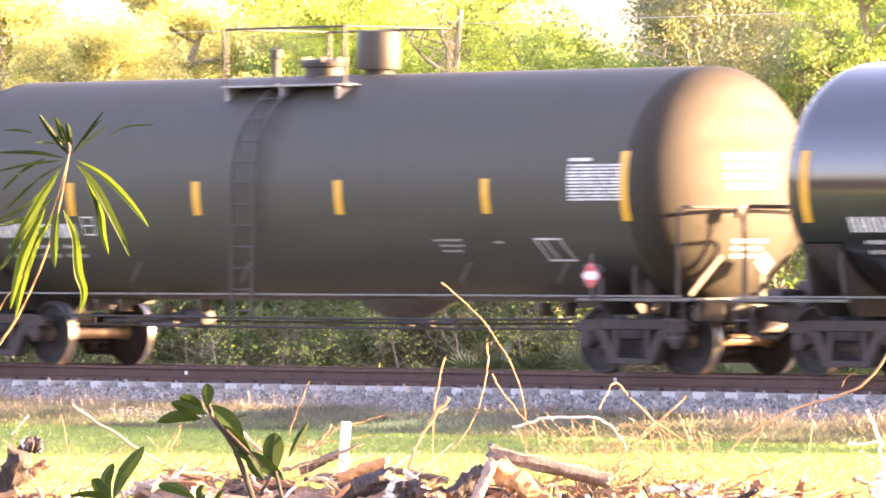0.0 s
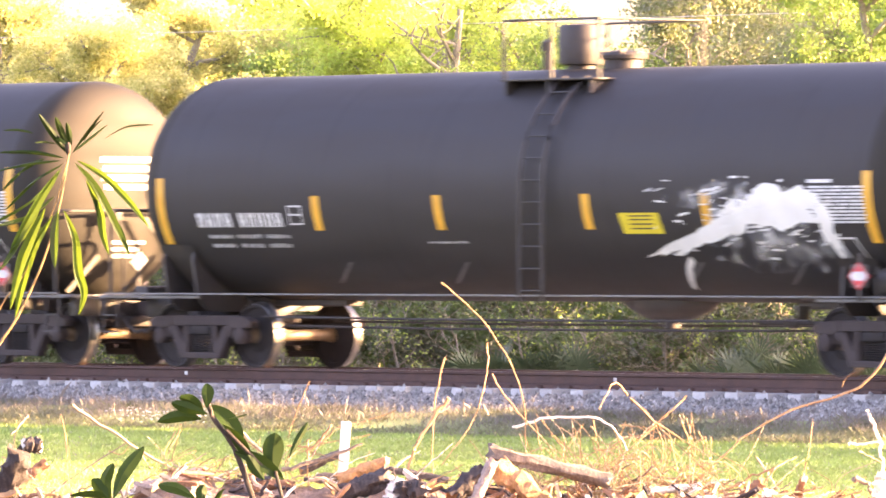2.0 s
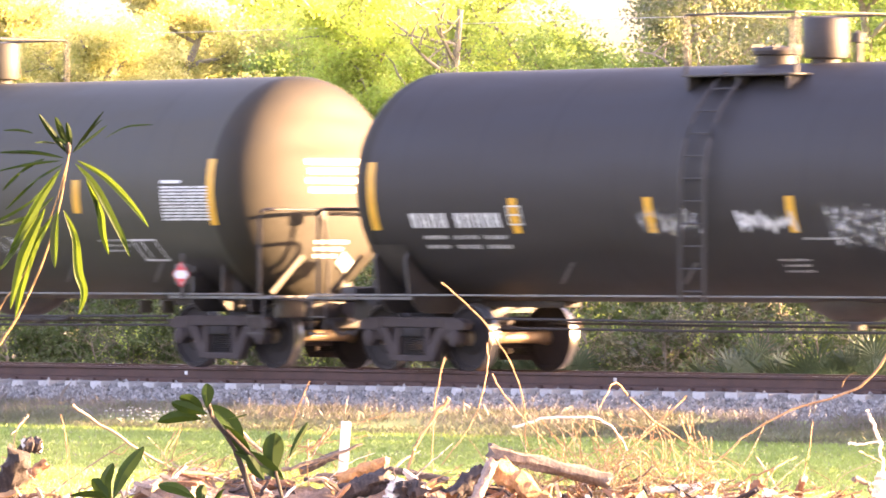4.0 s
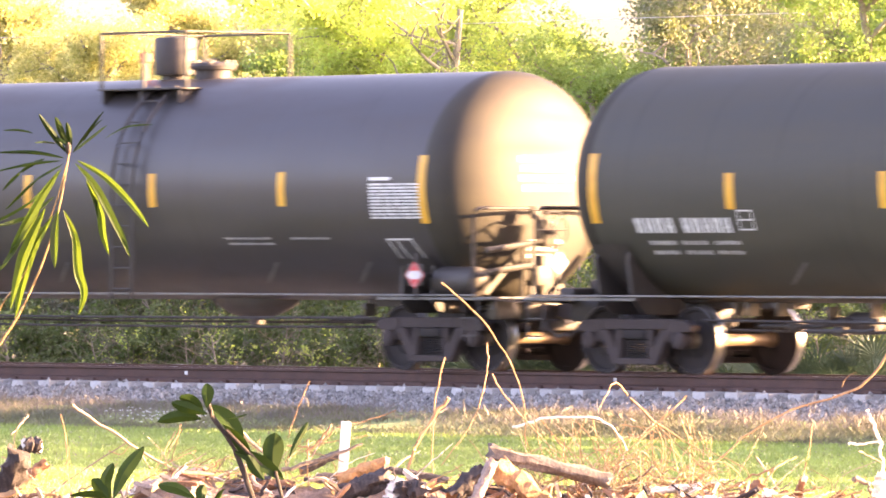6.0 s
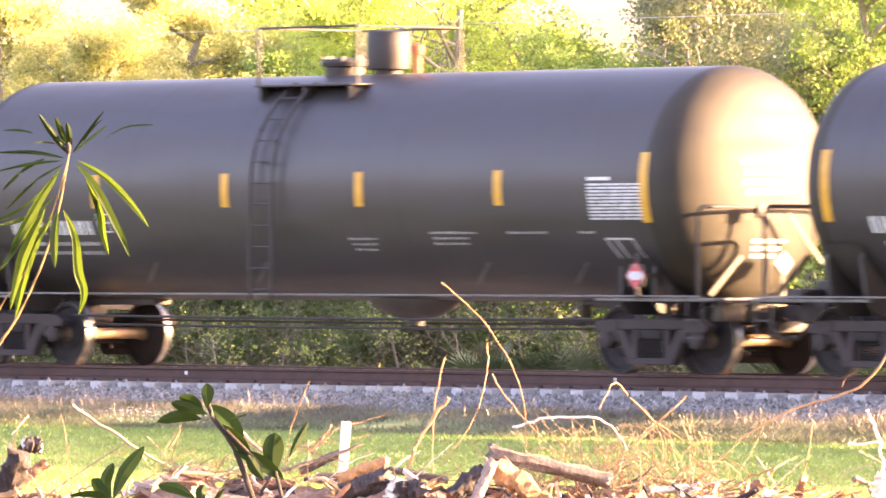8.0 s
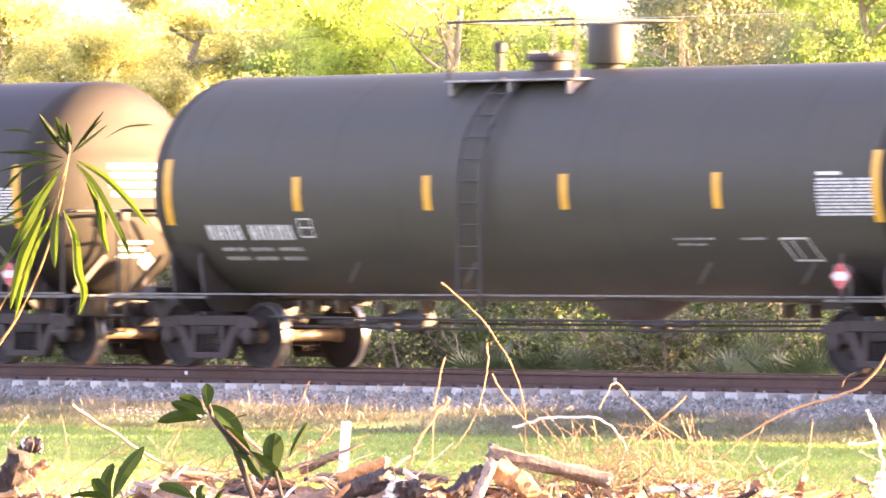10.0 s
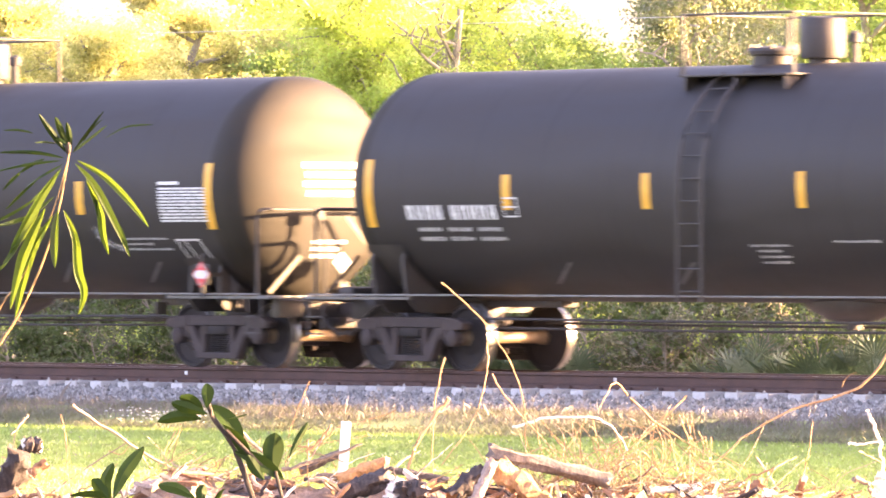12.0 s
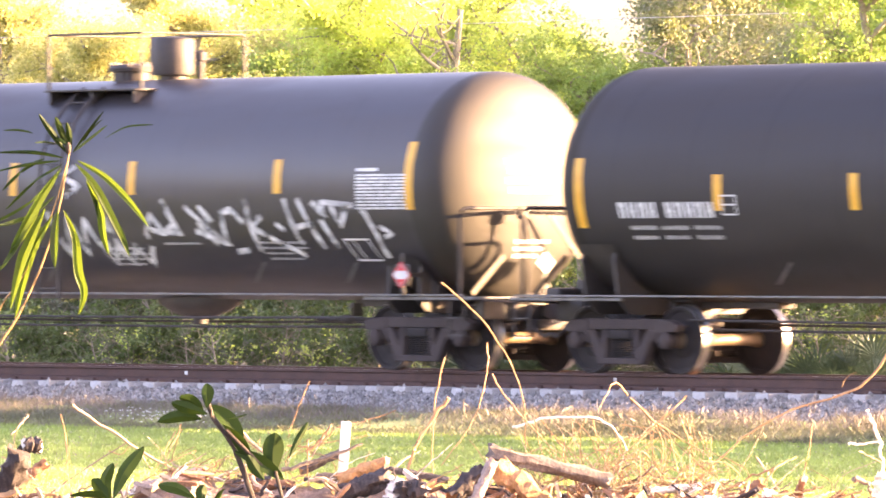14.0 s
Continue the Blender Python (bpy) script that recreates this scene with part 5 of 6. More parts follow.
def build_sapling():
    ob = stand("sapling", 30.0, "tall sapling with drooping strap-like yellow-green leaves", "sapling")
    rs = random.Random(11)

    def stalk(pts, w):
        bm = bmesh.new()
        tube(bm, curve3(pts, rs, 0.03), w * 0.48, 8, w * 0.28)
        part("stem", bm, M["stem_gold"], ob, "golden stem")

    def strap(pts, w):
        bm = bmesh.new()
        leaf_strip(bm, curve3(pts, rs, 0.08, 5), w * 0.88, rs, 0.0, 0.7)
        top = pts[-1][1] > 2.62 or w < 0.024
        # lower leaves alternate between the painted lit and shaded tones
        part("leaf", bm, M["broad_leaf"] if top else M["strap_shade"] if len(ob.children) % 2 == 0 else M["strap_lit"], ob, "dark young leaf" if top else "")

    stalk([(-1.72, 0.0), (-1.70, 0.9), (-1.66, 1.6), (-1.65, 1.93), (-1.55, 2.11), (-1.47, 2.28), (-1.41, 2.46), (-1.37, 2.66), (-1.36, 2.73)], 0.012)
    stalk([(-1.78, 0.0), (-1.74, 1.2), (-1.65, 2.03), (-1.53, 2.26), (-1.42, 2.50), (-1.37, 2.67)], 0.009)
    bm = bmesh.new()
    bmesh.ops.create_icosphere(bm, subdivisions=2, radius=1, matrix=Matrix.Translation((-1.365, 0.0, 2.725)) @ Matrix.Diagonal((0.012, 0.012, 0.024, 1)))
    part("bud", bm, M["stem_brown"], ob, "dark brown leaf bud")
    strap([(-1.45, 2.689), (-1.535, 2.647), (-1.605, 2.572)], 0.020)
    strap([(-1.31, 2.752), (-1.281, 2.787), (-1.237, 2.831)], 0.022)
    strap([(-1.41, 2.742), (-1.45, 2.745), (-1.485, 2.744)], 0.012)
    strap([(-1.42, 2.780), (-1.40, 2.757), (-1.365, 2.737)], 0.018)
    strap([(-1.447, 2.507), (-1.50, 2.393), (-1.535, 2.305), (-1.574, 2.139)], 0.045)
    strap([(-1.30, 2.63), (-1.27, 2.56), (-1.255, 2.47)], 0.022)
    strap([(-1.37, 2.71), (-1.42, 2.78), (-1.47, 2.85)], 0.027)
    strap([(-1.36, 2.71), (-1.39, 2.78), (-1.41, 2.84)], 0.029)
    strap([(-1.36, 2.71), (-1.36, 2.77), (-1.37, 2.82)], 0.025)
    strap([(-1.35, 2.71), (-1.29, 2.78), (-1.23, 2.86)], 0.023)
    strap([(-1.35, 2.71), (-1.28, 2.76), (-1.22, 2.81)], 0.025)
    strap([(-1.23, 2.76), (-1.15, 2.80), (-1.05, 2.81)], 0.012)
    strap([(-1.49, 2.78), (-1.54, 2.79), (-1.60, 2.79)], 0.010)
    strap([(-1.38, 2.69), (-1.49, 2.71), (-1.63, 2.71)], 0.016)
    strap([(-1.39, 2.68), (-1.51, 2.67), (-1.64, 2.64)], 0.016)
    strap([(-1.38, 2.67), (-1.49, 2.61), (-1.60, 2.50)], 0.023)
    strap([(-1.39, 2.65), (-1.46, 2.55), (-1.54, 2.41), (-1.58, 2.33)], 0.037)
    strap([(-1.42, 2.55), (-1.51, 2.47), (-1.63, 2.44)], 0.027)
    strap([(-1.33, 2.68), (-1.23, 2.62), (-1.14, 2.53), (-1.07, 2.44)], 0.029)
    strap([(-1.34, 2.67), (-1.27, 2.59), (-1.20, 2.46), (-1.14, 2.33)], 0.031)
    strap([(-1.30, 2.61), (-1.25, 2.50), (-1.24, 2.42), (-1.22, 2.34)], 0.033)
    strap([(-1.20, 2.47), (-1.17, 2.42), (-1.14, 2.34)], 0.016)
    strap([(-1.38, 2.50), (-1.34, 2.40), (-1.33, 2.28), (-1.31, 2.20), (-1.33, 2.12)], 0.039)
    strap([(-1.40, 2.50), (-1.41, 2.40), (-1.41, 2.29)], 0.037)
    strap([(-1.42, 2.48), (-1.49, 2.36), (-1.53, 2.24), (-1.56, 2.11)], 0.037)
    strap([(-1.43, 2.44), (-1.52, 2.40), (-1.59, 2.30), (-1.64, 2.26)], 0.033)
    strap([(-1.45, 2.55), (-1.53, 2.40), (-1.57, 2.36)], 0.041)
    strap([(-1.41, 2.63), (-1.47, 2.55), (-1.57, 2.48), (-1.65, 2.45)], 0.025)


def build_shrub():
    ob = stand("shrub", 30.0, "young shrub with dark green paddle-shaped leaves", "shrub")
    rs = random.Random(12)

    def stalk(pts, w):
        bm = bmesh.new()
        tube(bm, curve3(pts, rs, 0.02), w * 0.68, 8, w * 0.42)
        part("stem", bm, M["stem_brown"], ob)

    def blade(pts, w):
        bm = bmesh.new()
        leaf_strip(bm, curve3(pts, rs, 0.03, 5), w * 0.86, rs, 0.25, 0.4)
        part("leaf", bm, M["broad_leaf"], ob)

    stalk([(-0.5, 0.0), (-0.58, 0.8), (-0.65, 1.29), (-0.71, 1.50), (-0.77, 1.65), (-0.84, 1.75), (-0.86, 1.83)], 0.019)
    stalk([(-0.47, 0.0), (-0.50, 0.9), (-0.54, 1.29), (-0.58, 1.43), (-0.61, 1.55)], 0.015)
    stalk([(-0.79, 1.70), (-0.71, 1.62), (-0.65, 1.56)], 0.012)
    stalk([(-1.18, 0.0), (-1.20, 0.8), (-1.21, 1.29), (-1.21, 1.46)], 0.013)
    stalk([(-0.80, 0.0), (-0.84, 1.0), (-0.86, 1.43)], 0.011)
    blade([(-0.88, 1.74), (-0.95, 1.75), (-1.04, 1.73)], 0.053)
    blade([(-0.87, 1.75), (-0.91, 1.80), (-0.96, 1.82)], 0.053)
    blade([(-0.86, 1.78), (-0.86, 1.83), (-0.86, 1.87)], 0.058)
    blade([(-0.85, 1.79), (-0.79, 1.74), (-0.73, 1.66)], 0.075)
    blade([(-0.86, 1.76), (-0.93, 1.78), (-0.99, 1.80)], 0.050)
    blade([(-0.80, 1.72), (-0.74, 1.66), (-0.70, 1.58)], 0.055)
    blade([(-0.62, 1.53), (-0.62, 1.62), (-0.61, 1.69)], 0.091)
    blade([(-0.56, 1.60), (-0.53, 1.66), (-0.49, 1.73)], 0.029)
    blade([(-0.76, 1.62), (-0.68, 1.59), (-0.58, 1.52)], 0.062)
    blade([(-0.90, 1.45), (-0.97, 1.49), (-1.04, 1.50)], 0.053)
    blade([(-1.20, 1.45), (-1.16, 1.55), (-1.09, 1.64)], 0.062)
    blade([(-1.21, 1.45), (-1.23, 1.52), (-1.20, 1.58)], 0.053)
    blade([(-1.22, 1.45), (-1.25, 1.49), (-1.28, 1.52)], 0.062)
    blade([(-1.18, 1.43), (-1.26, 1.46), (-1.36, 1.46)], 0.041)
    blade([(-0.88, 1.41), (-0.88, 1.47), (-0.87, 1.50)], 0.049)
    blade([(-0.83, 1.41), (-0.81, 1.46), (-0.79, 1.49)], 0.049)
    blade([(-0.79, 1.74), (-0.75, 1.75), (-0.71, 1.76)], 0.021)
    blade([(-0.65, 1.52), (-0.68, 1.56), (-0.71, 1.61)], 0.053)


def build_heap():
    ob = stand("brush_heap", 45.0, "heap of cut branches, split logs and dry twigs on the lawn", "brush heap")
    rs = random.Random(13)
    top = [(-2.60, 1.11), (-2.23, 1.04), (-1.96, 0.99), (-1.74, 1.03), (-1.52, 1.14), (-1.35, 1.18), (-1.26, 1.10), (-1.06, 1.12), (-0.81, 1.11), (-0.51, 1.11), (-0.26, 1.11), (0.05, 1.08), (0.27, 1.09), (0.67, 1.06), (1.28, 1.06), (1.59, 1.06), (1.90, 1.03), (2.15, 0.99), (2.64, 0.99)]
    run_a, run_h = [q[0] for q in top], [q[1] for q in top]
    bm = bmesh.new()
    nx, ny = 150, 30
    g = []
    for i in range(nx + 1):
        a = -3.4 + 6.8 * i / nx
        row = []
        for j in range(ny + 1):
            d = -1.6 + 3.2 * j / ny
            env = max(0.0, 1 - abs(a / 3.4) ** 8) * max(0.0, 1 - (d / 1.6) ** 2) ** 0.6
            h = env * (float(np.interp(a, run_a, run_h)) - 0.03 + 0.05 * noise.fractal((a * 2.2, d * 2.2, 2.0), 0.8, 2.0, 4) + 0.035 * noise.noise((a * 14, d * 14, 5)))
            row.append(bm.verts.new((a, d, h - 0.02)))
        g.append(row)
    for a, b in zip(g, g[1:]):
        for j in range(ny):
            bm.faces.new((a[j], b[j], b[j + 1], a[j + 1]))
    part("mound", bm, M["chips"], ob, "mound of bark and wood chips")

    def limb(pts, r, colour, name="branch"):
        bm = bmesh.new()
        path = curve3(pts, rs, 0.12, 5)
        for p in path[1:-1]:
            p += Vector((rs.gauss(0, r * 0.35), rs.gauss(0, r * 0.35), rs.gauss(0, r * 0.35)))
        tube(bm, path, r * 0.68, 7, r * 0.38)
        part(name, bm, M["twig_" + colour], ob)

    def log(p, q, r, colour, cut="log_split", lean=0.25, near=0.0):
        """A sawn or broken length with bark, knots and pale ends."""
        bm = bmesh.new()
        a, b = Vector((p[0], rs.uniform(-lean, lean) - near, p[1])), Vector((q[0], rs.uniform(-lean, lean) - near, q[1]))
        d = (b - a).normalized()
        s = d.cross(Vector((0, 1, 0.2))).normalized()
        u = d.cross(s)
        sides, n, rows = 18, 12, []
        seed = rs.uniform(0, 50)
        for i in range(n + 1):
            c = a.lerp(b, i / n)
            row = []
            for k in range(sides):
                w = k * math.tau / sides
                rr = r * (0.95 + 0.42 * noise.noise((math.cos(w) * 1.5 + seed, math.sin(w) * 1.5, i * 0.5)) + 0.34 * noise.noise((math.cos(w) * 6, math.sin(w) * 6 + seed, i * 1.9)))
                jag = d * (r * 1.1 * noise.noise((math.cos(w) * 2.5, math.sin(w) * 2.5 + seed, i)) if i in (0, n) else 0)
                row.append(bm.verts.new(c + (s * math.cos(w) + u * math.sin(w)) * rr + jag))
            rows.append(row)
        for x, y in zip(rows, rows[1:]):
            for k in range(sides):
                bm.faces.new((x[k], x[(k + 1) % sides], y[(k + 1) % sides], y[k]))
        for row, flip in ((rows[0], True), (rows[-1], False)):
            bm.faces.new(row[::-1] if flip else row).material_index = 1
        bmesh.ops.recalc_face_normals(bm, faces=bm.faces)
        part("log", bm, [M[colour], M[cut]], ob)

    log((0.25, 1.27), (0.91, 1.11), 0.042, "log_grey", "log_grey", 0.05, near=0.15)
    log((0.27, 1.23), (0.17, 1.00), 0.030, "log_pale", "log_pale", 0.05, near=0.50)
    log((0.30, 1.19), (0.56, 0.98), 0.064, "log_split", "log_orange", 0.05, near=0.32)
    log((0.06, 1.03), (0.21, 1.17), 0.052, "log_dark", "log_orange", 0.10, near=0.35)
    log((0.23, 1.04), (0.43, 1.06), 0.045, "log_dark", "log_dark", 0.10)
    log((-2.40, 0.99), (-2.29, 1.27), 0.070, "log_dark", "log_dark", 0.10, near=0.25)
    log((-2.28, 1.31), (-2.19, 1.30), 0.042, "log_dark", "twig_white", 0.02, near=0.25)
    log((-2.33, 1.08), (-2.17, 1.21), 0.030, "log_bark", "log_orange", 0.10)
    log((-0.57, 1.11), (-0.31, 1.21), 0.038, "log_orange", "log_split", 0.10, near=0.25)
    log((-0.69, 1.12), (-0.44, 1.11), 0.030, "log_pale", "twig_white", 0.10)
    log((-0.57, 1.04), (-0.29, 1.14), 0.055, "log_dark", "log_dark", 0.10, near=0.35)
    log((-0.24, 1.06), (-0.10, 1.07), 0.060, "log_dark", "log_grey", 0.10, near=0.40)
    log((-0.24, 1.12), (-0.30, 0.97), 0.048, "twig_white", "twig_white", 0.10, near=0.45)
    log((-0.36, 1.18), (0.03, 1.11), 0.020, "log_grey", "log_grey", 0.10)
    log((-0.78, 1.16), (-0.54, 1.27), 0.024, "log_grey", "log_orange", 0.02)
    log((-1.68, 1.06), (-1.35, 1.15), 0.030, "log_pale", "twig_white", 0.10)
    log((-1.49, 1.08), (-1.29, 1.14), 0.045, "log_pale", "log_orange", 0.10)
    log((-0.94, 1.07), (-0.88, 0.97), 0.030, "twig_white", "twig_white", 0.10)
    log((-1.06, 1.11), (-0.81, 1.07), 0.035, "log_bark", "log_orange", 0.10)
    log((1.63, 1.02), (1.74, 1.11), 0.028, "log_bark", "log_orange", 0.10)
    log((1.74, 1.04), (1.92, 0.98), 0.035, "twig_white", "twig_white", 0.02, near=0.35)
    log((1.92, 0.98), (1.97, 1.12), 0.022, "log_bark", "log_pale", 0.10)
    log((2.12, 0.98), (2.18, 1.04), 0.022, "log_bark", "log_orange", 0.10)
    log((1.13, 1.05), (1.41, 1.08), 0.020, "twig_white", "twig_white", 0.10)
    log((0.70, 1.06), (0.93, 1.11), 0.016, "twig_white", "twig_white", 0.10)
    log((2.39, 1.01), (2.41, 1.14), 0.050, "twig_white", "twig_white", 0.02)
    # upright white stake
    bm = bmesh.new()
    box(bm, -0.575, -0.52, -0.02, 0.0, 0.9, 1.432, 0.004, Matrix.Rotation(radians(4), 4, "Y"))
    part("stake", bm, M["twig_white"], ob, "bleached white wooden stake")
    limb([(-2.02, 1.52), (-1.76, 1.34), (-1.52, 1.19), (-1.26, 1.07)], 0.014, "pale")
    limb([(-2.20, 1.00), (-1.96, 1.17), (-1.72, 1.32)], 0.008, "grey")
    limb([(-1.22, 1.48), (-1.11, 1.37), (-0.98, 1.27)], 0.023, "pale")
    limb([(-0.73, 1.65), (-0.80, 1.48), (-0.85, 1.34)], 0.006, "tan")
    limb([(-0.01, 2.19), (0.20, 2.00), (0.36, 1.76), (0.44, 1.54), (0.45, 1.27)], 0.008, "tan")
    limb([(0.24, 1.86), (0.24, 1.70), (0.17, 1.45), (-0.01, 1.19)], 0.008, "tan")
    limb([(0.01, 1.78), (-0.04, 1.57), (-0.06, 1.27), (-0.04, 0.99)], 0.008, "tan")
    limb([(0.03, 1.56), (-0.12, 1.36), (-0.19, 1.17), (-0.21, 0.99)], 0.017, "tan")
    limb([(0.27, 1.69), (0.36, 1.54), (0.50, 1.39), (0.64, 1.22)], 0.008, "tan")
    limb([(0.38, 1.40), (0.54, 1.44), (0.79, 1.45), (0.94, 1.39), (1.01, 1.27)], 0.012, "white")
    limb([(2.49, 1.88), (2.30, 1.65), (2.15, 1.57), (1.84, 1.47), (1.59, 1.30), (1.38, 1.10)], 0.012, "tan")
    limb([(2.18, 1.62), (2.20, 1.67), (2.25, 1.70)], 0.006, "tan")
    limb([(2.32, 1.49), (2.38, 1.34), (2.41, 1.17), (2.40, 0.99)], 0.017, "white")
    limb([(2.21, 1.31), (2.30, 1.31), (2.40, 1.32)], 0.011, "white")
    limb([(2.27, 1.27), (2.35, 1.23), (2.44, 1.18)], 0.008, "pale")
    limb([(-0.85, 1.30), (-0.69, 1.30), (-0.57, 1.40), (-0.44, 1.43), (-0.26, 1.49)], 0.008, "tan")
    limb([(-0.75, 1.27), (-0.66, 1.34), (-0.61, 1.42)], 0.012, "tan")
    limb([(1.30, 1.43), (1.35, 1.30), (1.37, 1.20)], 0.006, "tan")
    limb([(2.02, 1.43), (1.99, 1.23), (1.95, 1.11)], 0.006, "tan")
    limb([(1.72, 1.23), (1.79, 1.13), (1.85, 1.03)], 0.011, "pale")
    limb([(-0.74, 1.33), (-0.73, 1.01)], 0.008, "tan")
    limb([(-0.38, 1.00), (-0.44, 1.14), (-0.40, 1.27)], 0.006, "tan")
    limb([(-2.34, 1.30), (-2.33, 1.00)], 0.008, "tan")
    limb([(-2.06, 1.36), (-2.05, 1.17), (-2.03, 1.00)], 0.006, "tan")
    limb([(-1.43, 1.39), (-1.48, 1.30), (-1.52, 1.20)], 0.006, "tan")
    limb([(1.01, 1.57), (0.93, 1.64), (0.85, 1.50)], 0.008, "tan")
    limb([(1.02, 1.56), (1.16, 1.43), (1.41, 1.27)], 0.009, "tan")
    limb([(1.33, 1.57), (1.18, 1.43), (1.01, 1.27)], 0.008, "tan")
    limb([(-0.88, 1.17), (-0.69, 1.22), (-0.44, 1.31)], 0.019, "grey")
    limb([(-2.36, 1.36), (-2.30, 1.43), (-2.27, 1.47)], 0.009, "grey")
    limb([(1.09, 1.51), (1.22, 1.36), (1.44, 1.16), (1.56, 1.05)], 0.0052, "tan")
    limb([(1.27, 1.51), (1.13, 1.39), (1.00, 1.27), (0.85, 1.17)], 0.0052, "tan")
    limb([(0.82, 1.28), (1.04, 1.23), (1.28, 1.16), (1.56, 1.04)], 0.0052, "tan")
    limb([(0.82, 1.44), (0.85, 1.30), (0.94, 1.11), (1.00, 1.02)], 0.0052, "tan")
    limb([(0.93, 1.39), (0.97, 1.30), (1.02, 1.11)], 0.0052, "tan")
    limb([(0.50, 1.44), (0.54, 1.27), (0.62, 1.11)], 0.0052, "tan")
    limb([(0.51, 1.47), (0.64, 1.30), (0.71, 1.14)], 0.0052, "tan")
    limb([(1.33, 1.45), (1.37, 1.31), (1.38, 1.24)], 0.0052, "tan")
    limb([(1.39, 1.38), (1.42, 1.31), (1.42, 1.11)], 0.0052, "tan")
    limb([(1.54, 1.21), (1.59, 1.09)], 0.0052, "tan")
    limb([(1.71, 1.24), (1.84, 1.06)], 0.0052, "tan")
    limb([(1.98, 1.21), (1.94, 1.00)], 0.0052, "tan")
    limb([(1.97, 1.16), (2.06, 1.01)], 0.0052, "tan")
    limb([(0.59, 1.36), (0.70, 1.27), (0.79, 1.11)], 0.0052, "tan")
    limb([(1.16, 1.41), (1.20, 1.30), (1.18, 1.16)], 0.0052, "tan")
    limb([(0.97, 1.41), (1.07, 1.40), (1.13, 1.36)], 0.0052, "tan")
    limb([(1.04, 1.34), (1.11, 1.31), (1.18, 1.34)], 0.0052, "tan")
    limb([(1.19, 1.11), (1.38, 1.14), (1.57, 1.16)], 0.0052, "tan")
    limb([(-2.09, 1.47), (-2.06, 1.33), (-2.03, 1.04)], 0.0052, "tan")
    limb([(-1.43, 1.42), (-1.48, 1.22)], 0.0052, "tan")
    limb([(-1.46, 1.38), (-1.57, 1.17)], 0.0052, "tan")
    limb([(-1.35, 1.27), (-1.52, 1.20)], 0.0052, "tan")
    limb([(-1.83, 1.27), (-1.76, 1.25), (-1.71, 1.31)], 0.0052, "tan")
    limb([(-0.73, 1.27), (-0.54, 1.21)], 0.0052, "tan")
    limb([(-0.07, 1.11), (0.05, 1.16), (0.11, 1.20)], 0.0052, "tan")
    limb([(-0.69, 1.31), (-0.54, 1.33), (-0.40, 1.36)], 0.0052, "tan")
    limb([(-2.27, 1.47), (-2.33, 1.39), (-2.35, 1.26)], 0.0060, "grey")
    limb([(-1.27, 1.11), (-1.17, 1.25)], 0.0060, "grey")
    limb([(-1.29, 1.11), (-1.15, 1.15), (-1.06, 1.19)], 0.0060, "grey")
    limb([(-2.29, 1.35), (-2.26, 1.27), (-2.24, 1.04)], 0.0060, "grey")
    limb([(-0.61, 1.41), (-0.69, 1.28), (-0.75, 1.21)], 0.0110, "grey")
    limb([(2.24, 1.12), (2.31, 1.09), (2.35, 0.98)], 0.0260, "grey")
    limb([(-2.33, 1.28), (-2.34, 1.11)], 0.0060, "pale")
    limb([(-1.65, 1.26), (-1.54, 1.11)], 0.0060, "pale")
    limb([(-2.41, 1.24), (-2.29, 1.17), (-2.18, 1.06)], 0.0060, "pale")
    limb([(-0.74, 1.33), (-0.73, 1.02)], 0.0060, "pale")
    limb([(-0.53, 1.16), (-0.54, 1.03)], 0.0060, "pale")
    limb([(0.94, 1.07), (1.10, 1.10), (1.28, 1.06)], 0.0060, "pale")
    # tangle of thin canes, most of them sloping down to one side
    for k in range(150):
        a, h = rs.gauss(1.02, 0.32), rs.uniform(1.0, 1.12)
        ln, lean = rs.uniform(0.12, 0.5), rs.choice([-0.75, -0.6, 0.8, -1.1, 0.1]) + rs.gauss(0, 0.35)
        bend = rs.gauss(0, 0.4)
        pts = [(a, h - 0.05), (a + math.sin(lean) * ln * 0.5, h + math.cos(lean) * ln * 0.5), (a + math.sin(lean + bend) * ln, h + math.cos(lean + bend * 1.6) * ln * 0.85)]
        limb(pts, rs.uniform(0.0035, 0.0062), rs.choice(["tan", "tan", "pale", "pale"]), "twig")
    # short sticks lying all over the heap
    for k in range(380):
        a = rs.uniform(-2.6, 2.1)
        h = float(np.interp(a, run_a, run_h)) + rs.uniform(-0.10, 0.025)
        ln, tilt = rs.uniform(0.05, 0.26), rs.gauss(0.0, 0.6)
        pts = [(a, h), (a + ln * 0.5, h + ln * 0.5 * math.sin(tilt) + rs.gauss(0, 0.012)), (a + ln, h + ln * math.sin(tilt) * 0.9)]
        limb(pts, rs.choice([0.004, 0.006, 0.008, 0.012]), rs.choice(["tan", "pale", "grey", "white", "grey", "tan"]), "stick")
    for k in range(26):
        a = rs.choice([rs.gauss(-0.95, 0.12), rs.uniform(-2.5, 2.2)])
        h = float(np.interp(a, run_a, run_h)) - 0.03
        ln = rs.uniform(0.10, 0.28)
        pts = [(a, h), (a + rs.gauss(0, 0.05), h + ln * 0.6), (a + rs.gauss(0, 0.12), h + ln)]
        limb(pts, 0.0045, rs.choice(["tan", "pale"]), "twig")
    # torn slabs and splinters
    for k in range(260):
        a = rs.uniform(-2.6, 2.3)
        c = Vector((a, rs.uniform(-0.45, 0.1), float(np.interp(a, run_a, run_h)) + rs.uniform(-0.10, 0.015)))
        d = Vector((rs.gauss(0, 1), rs.gauss(0, 0.4), rs.gauss(0, 0.55))).normalized()
        s = d.cross(Vector((rs.gauss(0, 1), rs.gauss(0, 1), rs.gauss(0, 1)))).normalized()
        u = d.cross(s)
